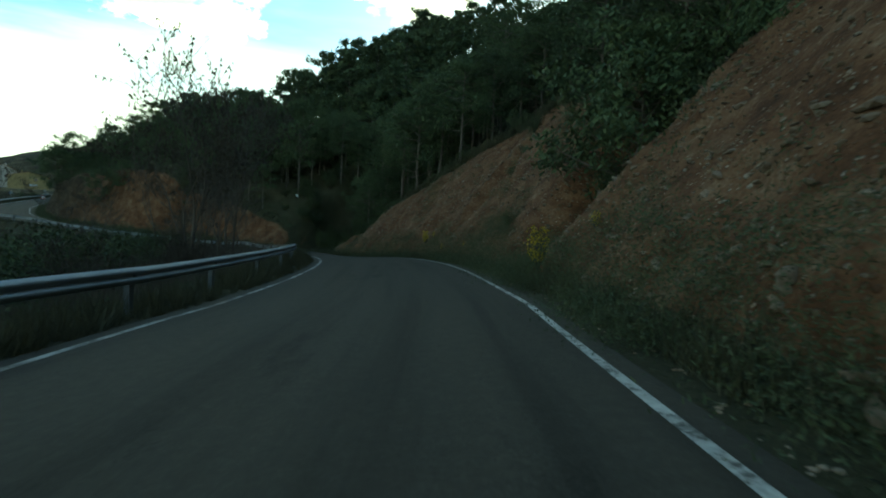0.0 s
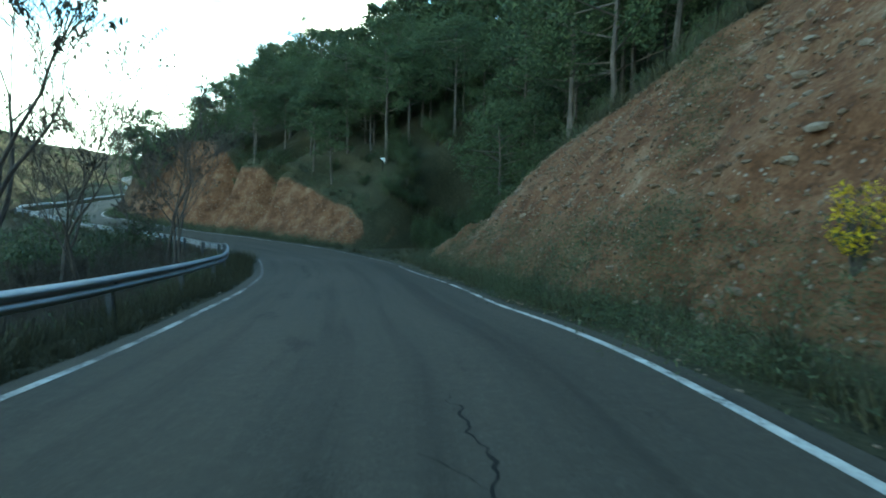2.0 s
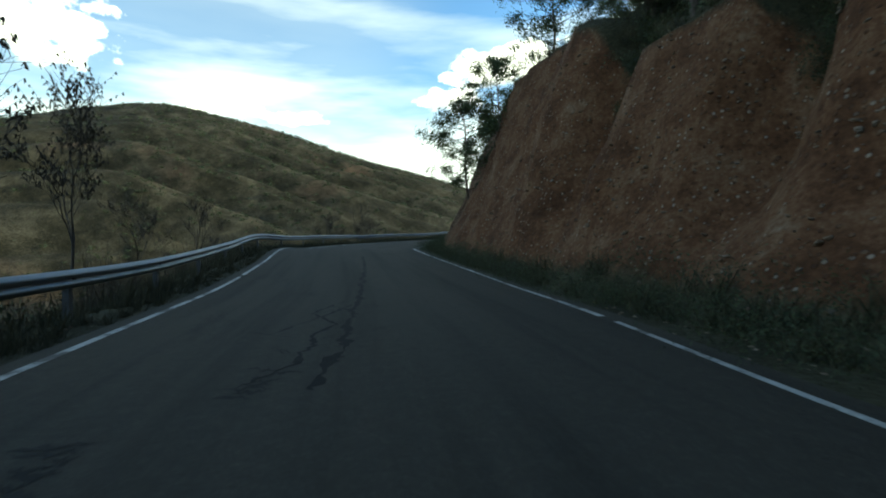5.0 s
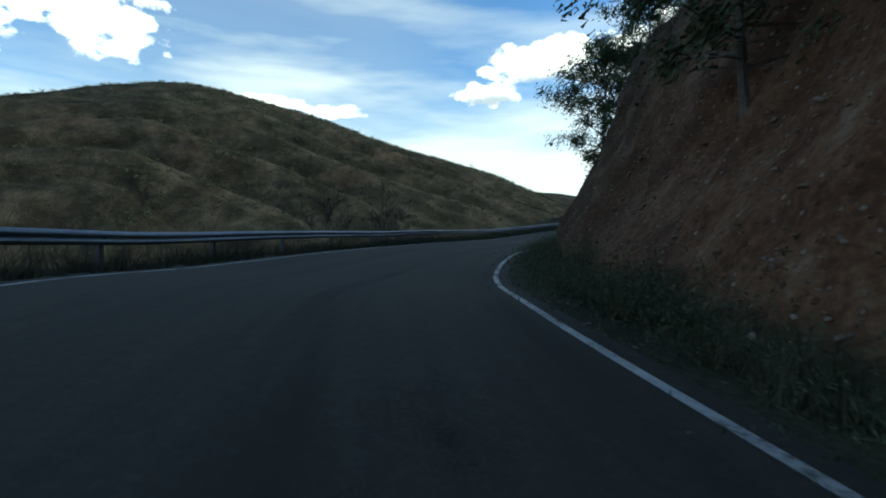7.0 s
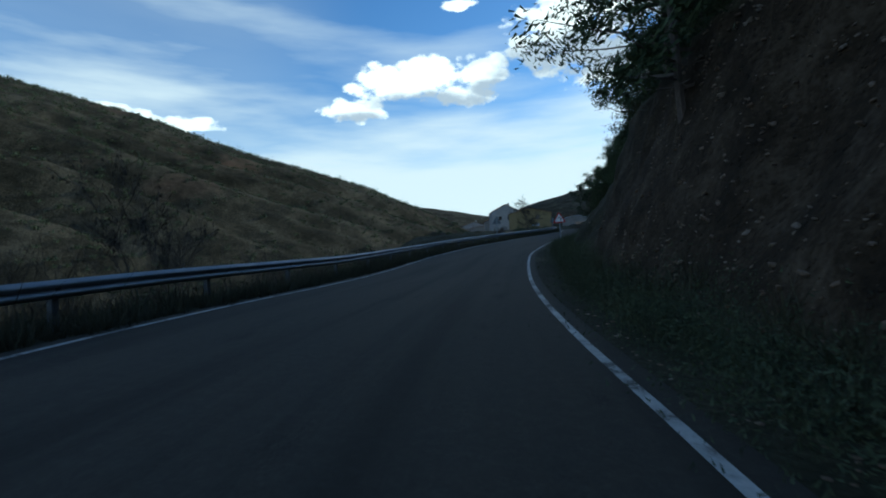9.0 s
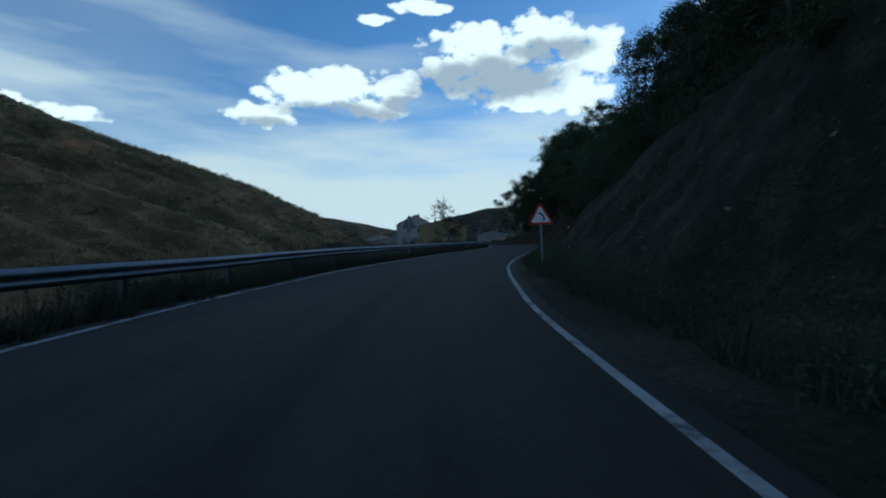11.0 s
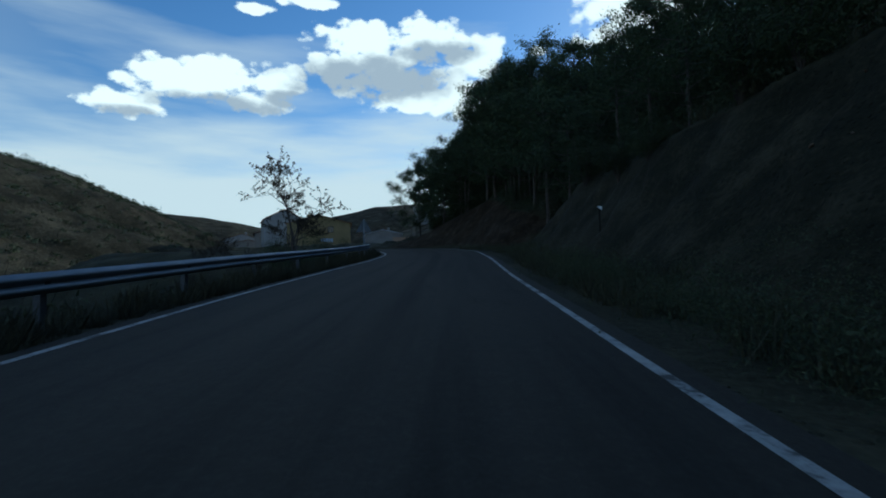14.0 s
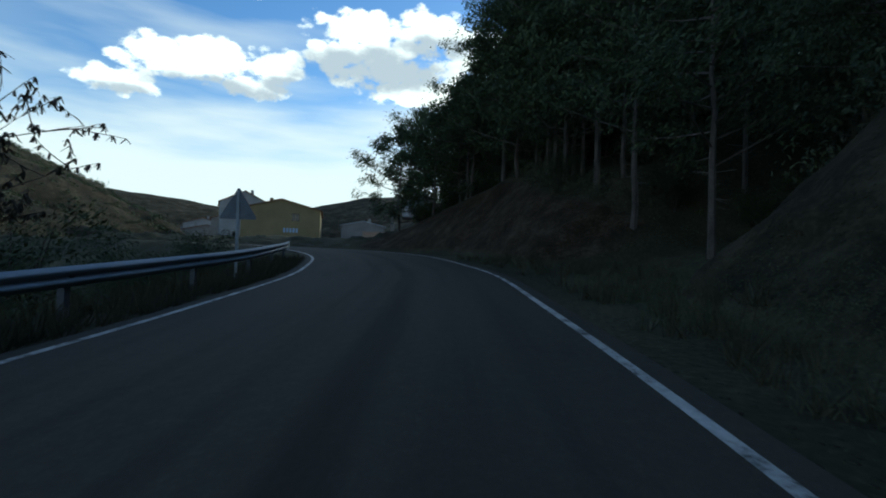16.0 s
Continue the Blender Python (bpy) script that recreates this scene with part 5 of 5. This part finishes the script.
def garden_wall():
    base = tagged(new("garden_wall"), "low terracotta rendered wall with a pillar", "wall")
    part("wall", box_bm(4.2, 0.3, 1.0, (0, 0, 0.4), 0.02), PINK_WALL, base)
    part("coping", box_bm(4.3, 0.4, 0.08, (0, 0, 0.942), 0.015), PINK_WALL, base)
    part("pillar", box_bm(0.34, 0.34, 2.7, (0.9, 0.45, 1.3), 0.02), GREY_WALL, base)
    base.matrix_basis = pose(-95.6, 210.0, foot(-95.6, 210.0).z, 0, 0, 20)


garden_wall()

# ---------------------------------------------------------------- distant hills
build_hill("hill_far", [(-420, 640, 30), (-330, 660, 62), (-250, 690, 74), (-180, 700, 60), (-90, 690, 40), (40, 650, 30)], (190, 190), 120, 9.0, -16, 5, "bare distant hill beyond the village")
build_hill("hill_distant", [(-760, 420, 60), (-640, 560, 78), (-520, 660, 70), (-400, 720, 45)], (200, 200), 120, 9.0, -16, 5, "bare distant ridge beyond the valley")
build_hill("hill_village", [(-175, 330, 6), (-140, 335, 15), (-105, 318, 20), (-75, 290, 26), (-50, 262, 34), (-20, 240, 40)], (70, 70), 60, 3.0, -2, 2.0, "scrubby slope above the village")
g = Vector((-113.6, 276.0, 14.0))
plant("stone_pine", PINES, 3, g - Vector((0, 0, 0.3)), 1.0, 0.95, "lone round-crowned pine above the houses", "tree", "")


# ---------------------------------------------------------------- patches and cracks of the road
def tar_patch(y, d, long, wide, seed):
    """A ragged patch of tar that has worn through in streaks across the road."""
    rng = random.Random(seed)
    verts, faces = [], []
    n = max(5, int(long / 0.10))
    for i in range(n):
        s0 = at_y(y) + (i / (n - 1) - 0.5) * long
        a = d + rng.gauss(0, wide * 0.22)
        half = wide * rng.uniform(0.15, 0.6)
        q, m = len(verts), 9
        for k in range(m):
            u = -1 + 2 * k / (m - 1)
            thick = 0.045 * (1 - u * u) * rng.uniform(0.3, 1.3) + 0.004
            c = s0 + 0.03 * rng.gauss(0, 1)
            verts += [on_road(c - thick, a + u * half, 0.004), on_road(c + thick, a + u * half, 0.004)]
        faces += [(q + 2 * k, q + 2 * k + 2, q + 2 * k + 3, q + 2 * k + 1) for k in range(m - 1)]
    ob = mesh_object("tar_patch", verts, faces, TAR)
    return tagged(ob, "ragged black tar patch worn into streaks", "road patch", "tar patches", "structure")


for k, (y, d, long, wide) in enumerate(((16.7, -0.1, 0.9, 0.5), (15.7, -0.6, 0.5, 0.6), (20.3, 0.8, 1.0, 0.35), (22.7, 0.75, 1.4, 0.3), (21.7, -0.15, 0.5, 0.5), (28.6, 0.9, 2.6, 0.35), (29.4, -1.15, 1.2, 0.4), (40.9, -1.65, 0.9, 0.35), (44.4, -1.75, 0.6, 0.5), (43.8, -1.65, 0.5, 0.4), (53.4, -1.55, 0.7, 0.25),
                                         (50.2, -1.4, 2.2, 0.25), (52.6, -1.55, 2.4, 0.25), (54.4, -1.8, 1.2, 0.2), (64.1, -0.55, 0.5, 0.6), (64.9, -0.75, 0.4, 0.4), (66.6, -0.7, 0.5, 0.35), (67.7, -0.45, 0.7, 0.35), (66.0, -1.9, 2.2, 0.4), (68.5, -1.7, 2.0, 0.4), (66.5, -0.45, 1.0, 0.4), (69.7, -0.85, 0.9, 0.4), (168.4, 0.4, 1.2, 0.2))):
    tar_patch(y, d, long, wide, 60 + k)


def crack(rows, seed, wide=0.03, branches=0):
    """A crack that wanders through (y, d) rows in short jags, swells and closes, and sends out side cracks."""
    rng = random.Random(seed)
    verts, faces = [], []

    def run(points, width):
        first = len(verts)
        for k, (s, d) in enumerate(points):
            jag = 0.16 * noise.noise(Vector((s * 1.3, seed, 0.0))) + 0.07 * noise.noise(Vector((s * 6.0, seed, 3.0))) + rng.gauss(0, 0.012)
            swell = max(0.12, 0.75 + 1.3 * noise.noise(Vector((s * 2.2, seed, 7.0)))) * rng.uniform(0.5, 1.4)
            w = 0.5 * width * swell * min(1.0, 0.25 + min(k, len(points) - 1 - k) / 6)
            verts.extend((on_road(s, d + jag - w, 0.004), on_road(s, d + jag + w, 0.004)))
        for k in range(len(points) - 1):
            q = first + 2 * k
            faces.append((q, q + 1, q + 3, q + 2))

    line = []
    for (y0, d0), (y1, d1) in zip(rows, rows[1:]):
        a, b = at_y(y0), at_y(y1)
        n = max(3, int(abs(b - a) / 0.07))
        line += [(a + (b - a) * k / n, d0 + (d1 - d0) * k / n) for k in range(n)]
    run(line, wide)
    for _ in range(branches):
        s, d = line[rng.randrange(len(line))]
        lean, far = rng.choice((-1, 1)) * rng.uniform(0.5, 1.6), rng.uniform(0.3, 1.1)
        n = max(4, int(far / 0.06))
        run([(s + far * k / n, d + lean * far * k / n) for k in range(n)], wide * rng.uniform(0.3, 0.6))
    tagged(mesh_object("road_crack", verts, faces, CRACK_TAR), "dark tar-sealed crack along the asphalt", "road crack", "cracks of the road", "structure")


crack([(69.5, -0.35), (70.2, -0.16), (71.5, -0.10), (72.7, -0.01), (74.2, 0.10), (75.5, 0.2), (77.3, 0.45), (80.0, 0.6)], 91, 0.13, 16)
crack([(69.6, -0.95), (70.0, -0.6), (71.2, -0.4), (71.9, -0.45), (72.6, -0.05)], 92, 0.08, 8)
crack([(70.9, -1.1), (71.4, -0.75), (72.1, -0.68), (72.9, -0.1)], 93, 0.05, 5)
crack([(33.2, 0.85), (34.2, 0.95), (35.6, 0.8)], 94, 0.03, 2)
crack([(87.6, 0.45), (88.7, 0.62), (90.0, 0.85), (91.2, 1.0), (93.0, 1.1)], 96, 0.05, 5)
crack([(48.3, -1.15), (50.5, -1.0), (53.5, -0.95), (56.0, -0.6)], 98, 0.028, 4)

# ---------------------------------------------------------------- stones of the cut banks
STONE = mottled("pale stone", [(0.28, (0.115, 0.070, 0.042)), (0.5, (0.21, 0.150, 0.102)), (0.74, (0.36, 0.30, 0.235))], 0.8, 9, 0.93, relief=0.5, depth=0.02, vary=0.45)


def stone_verts(seed):
    rng = random.Random(seed)
    bm = bmesh.new()
    bmesh.ops.create_icosphere(bm, subdivisions=1, radius=0.5)
    for v in bm.verts:
        v.co *= rng.uniform(0.72, 1.2)
        v.co.z *= 0.55
        v.co.x *= 1.2
    verts, faces = np.array([v.co[:] for v in bm.verts]), [[v.index for v in f.verts] for f in bm.faces]
    bm.free()
    return verts, faces


SHAPES = [stone_verts(k) for k in range(6)]


def scatter_spots(rng, count, y0, y1, reach):
    """Spots on the cut face, with the slope's own normal."""
    for _ in range(count):
        y = rng.uniform(y0, y1)
        s = at_y(y)
        start, high, deep, slope, run = bank_at(s)
        if high < 1.0:
            continue
        d = start + rng.random() ** reach * deep * 1.02
        yield s, d


def joined(name, items, material, label, category):
    """items: (verts array, faces) blocks, joined into one object of stuff."""
    verts, faces, n = [], [], 0
    for v, f in items:
        verts.append(v)
        faces.extend([tuple(int(k) + n for k in one) for one in f])
        n += len(v)
    ob = mesh_object(name, np.concatenate(verts), faces, material)
    return tagged(ob, label, category, kind="stuff")


def build_stones():
    rng = random.Random(5)
    items = []
    meshes = [to_mesh("stone", v, f, STONE) for v, f in SHAPES]
    bank = bpy.data.objects["ground_right"]
    single = 0
    for y0, y1, count, reach in ((-8, 58, 17000, 0.9), (64, 108, 5000, 0.9), (108, 150, 220, 0.8)):
        for s, d in scatter_spots(rng, count, y0, y1, reach):
            p = ground_at(s, d)
            size = min(0.30, 0.056 * math.exp(rng.gauss(0.3, 0.55)))
            if bank_at(s)[1] > 1.3 * bank_at(s)[2]:
                size = min(size * 0.75, 0.13)
            turn = Euler((rng.uniform(-0.6, 0.6), rng.uniform(-0.6, 0.6), rng.uniform(0, 6.28)))
            k = rng.randrange(6)
            if size > 0.16 and single < 290 and d < 12 and y1 < 110:
                ob = new("stone", meshes[k])
                ob.parent = bank
                ob.matrix_basis = Matrix.LocRotScale(p, turn, (size, size, size))
                single += 1
                continue
            v, f = SHAPES[k]
            m = np.array(turn.to_matrix())
            items.append((v @ m.T * size + np.array(p), f))
    joined("cut_stones", items, STONE, "loose pale stones in the red cut bank", "stones")
    items = []
    for _ in range(1500):
        y = rng.uniform(-5, 104)
        s = at_y(y)
        side = rng.choice((1, 1, 1, -1))
        d = side * (half_width(s) + abs(rng.gauss(0.5, 0.35)) + 0.15)
        p = ground_at(s, d)
        size = rng.uniform(0.02, 0.07)
        v, f = SHAPES[rng.randrange(6)]
        items.append((v * size + np.array((p.x, p.y, p.z + size * 0.1)), f))
    joined("verge_gravel", items, STONE, "loose gravel along the edge of the asphalt", "gravel")


build_stones()


# ---------------------------------------------------------------- low growth
def clump(rng, leaves, wide, tall, size):
    """A low shrub of narrow leaves, as an array of vertices for triangles."""
    c = rng.normal(0, 1, (leaves, 3)) * (wide * 0.33, wide * 0.33, tall * 0.24) + (0, 0, tall * 0.42)
    c[:, 2] = np.maximum(c[:, 2], 0.02)
    a = rng.normal(0, 1, (leaves, 3)) + (0, 0, 0.6)
    a /= np.linalg.norm(a, axis=1)[:, None]
    b = np.cross(a, rng.normal(0, 1, (leaves, 3)))
    b /= np.linalg.norm(b, axis=1)[:, None] + 1e-9
    k = rng.uniform(0.6, 1.4, (leaves, 1)) * size
    return np.stack([c - a * k * 0.5 - b * k * 0.22, c - a * k * 0.5 + b * k * 0.22, c + a * k], 1).reshape(-1, 3)


def tuft(rng, blades, wide, tall):
    """A tuft of grass blades."""
    foot = rng.normal(0, wide * 0.3, (blades, 3)) * (1, 1, 0)
    tip = foot * 1.4 + rng.normal(0, 1, (blades, 3)) * (wide * 0.5, wide * 0.5, 0) + np.stack([np.zeros(blades), np.zeros(blades), rng.uniform(0.5, 1.1, blades) * tall], 1)
    w = rng.normal(0, 1, (blades, 3)) * (1, 1, 0)
    w *= 0.009 / (np.linalg.norm(w, axis=1)[:, None] + 1e-9)
    return np.stack([foot - w, foot + w, tip], 1).reshape(-1, 3)


def build_growth():
    rng, nrng = random.Random(8), np.random.default_rng(8)
    kinds = [clump(nrng, 95, 0.8, 0.5, 0.055) for _ in range(6)]
    fine = [clump(nrng, 240, 0.75, 0.42, 0.021) for _ in range(6)]
    slips = [(3 * i, 3 * i + 1, 3 * i + 2) for i in range(240)]
    tufts = [tuft(nrng, 34, 0.3, 0.42) for _ in range(6)]
    quads, tris = [(3 * i, 3 * i + 1, 3 * i + 2) for i in range(95)], [(3 * i, 3 * i + 1, 3 * i + 2) for i in range(34)]
    shrubs, grass = [], []

    def put(kinds, faces, out, s, d, scale, sink=0.03):
        p = ground_at(s, d)
        w = rng.uniform(0, 6.28)
        c, q = math.cos(w), math.sin(w)
        v = kinds[rng.randrange(6)] @ np.array([[c, q, 0], [-q, c, 0], [0, 0, 1]]) * scale
        out.append((v + np.array((p.x, p.y, p.z - sink)), faces))

    for _ in range(2300):        # the strip at the foot of the bank
        y = rng.uniform(-6, 178)
        s = at_y(y)
        start, high, deep, slope, run = bank_at(s)
        lo = half_width(s) + 1.0
        d = rng.uniform(lo, max(lo + 0.4, start + (0.5 + 0.5 * rng.random() if high < 1.3 * deep else 0.1)))
        if rng.random() < 0.4 + 0.5 * noise.noise(Vector((s * 0.25, d * 0.5, 0))):
            continue
        put(fine, slips, shrubs, s, d, rng.uniform(0.5, 1.35))
    for _ in range(900):         # taller scrub at the foot of the first cut
        s = at_y(rng.uniform(2, 56))
        start = bank_at(s)[0]
        put(fine, slips, shrubs, s, start + rng.uniform(-0.5, 1.5) + 0.8 * noise.noise(Vector((s * 0.3, 9.0, 0))), rng.uniform(0.9, 2.1))
    for _ in range(1100):        # dense dark scrub at the foot of the second cut and beyond
        s = at_y(rng.uniform(62, 160))
        start = bank_at(s)[0]
        put(fine, slips, shrubs, s, start + rng.uniform(-0.75, 0.35) + 0.25 * noise.noise(Vector((s * 0.3, 5.0, 0))), rng.uniform(0.9, 2.0))
    for _ in range(1300):        # scattered on the cut and along its crest
        y = rng.uniform(-6, 190)
        s = at_y(y)
        start, high, deep, slope, run = bank_at(s)
        d = start + deep * (rng.uniform(0.15, 1.0) if rng.random() < 0.12 and y < 60 else rng.uniform(0.97, 1.6))
        put(kinds, quads, shrubs, s, d, rng.uniform(0.6, 1.9))
    for k in range(420):         # dark shrubs down the slanting gullies of the first cut, and loose over its face
        up = rng.random()
        foot_y, lean = ((21.2, 1.0), (24.8, 1.15), (38.0, 0.9))[k % 3]
        y = foot_y + lean * up * 8.6 + rng.gauss(0, 0.32) if k < 300 else rng.uniform(4, 52)
        start, high, deep, slope, run = bank_at(at_y(y))
        put(fine, slips, shrubs, at_y(y), start + up * deep, rng.uniform(0.7, 1.9) if k < 300 else rng.uniform(0.4, 1.2))
    for _ in range(900):         # among the pines
        y = rng.uniform(40, 190)
        s = at_y(y)
        start, high, deep, slope, run = bank_at(s)
        put(kinds, quads, shrubs, s, start + deep + rng.uniform(1, 22), rng.uniform(0.8, 2.2))
    for _ in range(500):         # pale grass along the crest of the cut
        s = at_y(rng.uniform(6, 50))
        start, high, deep, slope, run = bank_at(s)
        put(tufts, tris, grass, s, start + deep * rng.uniform(0.97, 1.12), rng.uniform(1.2, 2.2), 0.02)
    for _ in range(1500):        # below the guard rail
        s = at_y(rng.uniform(-4, 186))
        put(kinds, quads, shrubs, s, -half_width(s) - 1.9 - rng.random() ** 1.5 * 16, rng.uniform(0.5, 1.8))
    for _ in range(2600):        # short grass between the left-hand line and the rail
        s = at_y(rng.uniform(-4, 184))
        put(tufts, tris, grass, s, line_at(s, -1) - 0.42 - abs(rng.gauss(0, 0.55)), rng.uniform(0.3, 0.75), 0.01)
    for _ in range(5200):
        s = at_y(rng.uniform(-6, 184))
        start, high, deep, slope, run = bank_at(s)
        r = rng.random()
        if r < 0.34:
            d = -half_width(s) - 0.5 - rng.random() * 1.6
        elif r < 0.6:
            d = -half_width(s) - 1.6 - rng.random() ** 1.4 * 14
        elif r < 0.85:
            d = rng.uniform(half_width(s) + 0.75, start + 0.3)
        else:
            d = start + deep * rng.uniform(1.0, 1.5)
        put(tufts, tris, grass, s, d, rng.uniform(0.6, 1.5), 0.01)
    twigs = [tuft(nrng, 60, 1.0, 1.7) * (1, 1, 1) for _ in range(6)]
    sticks, brush = [(3 * i, 3 * i + 1, 3 * i + 2) for i in range(60)], []
    for _ in range(1100):        # bare brush down the left-hand bank
        s = at_y(rng.uniform(4, 150))
        put(twigs, sticks, brush, s, -half_width(s) - 2.6 - rng.random() ** 1.3 * 17, rng.uniform(0.6, 1.4))
    joined("bare_brush", brush, BARK, "bare grey-brown brush below the guard rail", "brush")
    dots = []
    small = [clump(nrng, 30, 1.2, 0.8, 0.32) for _ in range(6)]
    faces = [(3 * i, 3 * i + 1, 3 * i + 2) for i in range(30)]
    hill = bpy.data.objects["hill"].data.vertices[:]
    tail = [v for v in hill if v.co.y > 120 and v.co.z > -6]
    for k in range(10500):
        p = (hill if k < 7000 else tail)[rng.randrange(len(hill) if k < 7000 else len(tail))].co
        if p.x < -320 or p.z < -11:
            continue
        dots.append((small[rng.randrange(6)] * rng.uniform(0.35, 1.45) + np.array((p.x + rng.uniform(-1, 1), p.y + rng.uniform(-1, 1), p.z - 0.1)), faces))
    joined("hill_scrub", dots, SHRUB, "low scrub dotted over the dry hill", "shrubs")
    joined("verge_shrubs", shrubs, SHRUB, "low grey-green scrub along the verge and banks", "shrubs")
    joined("dry_grass", grass, DRY_GRASS, "tufts of dry grass along the verge", "grass")


build_growth()
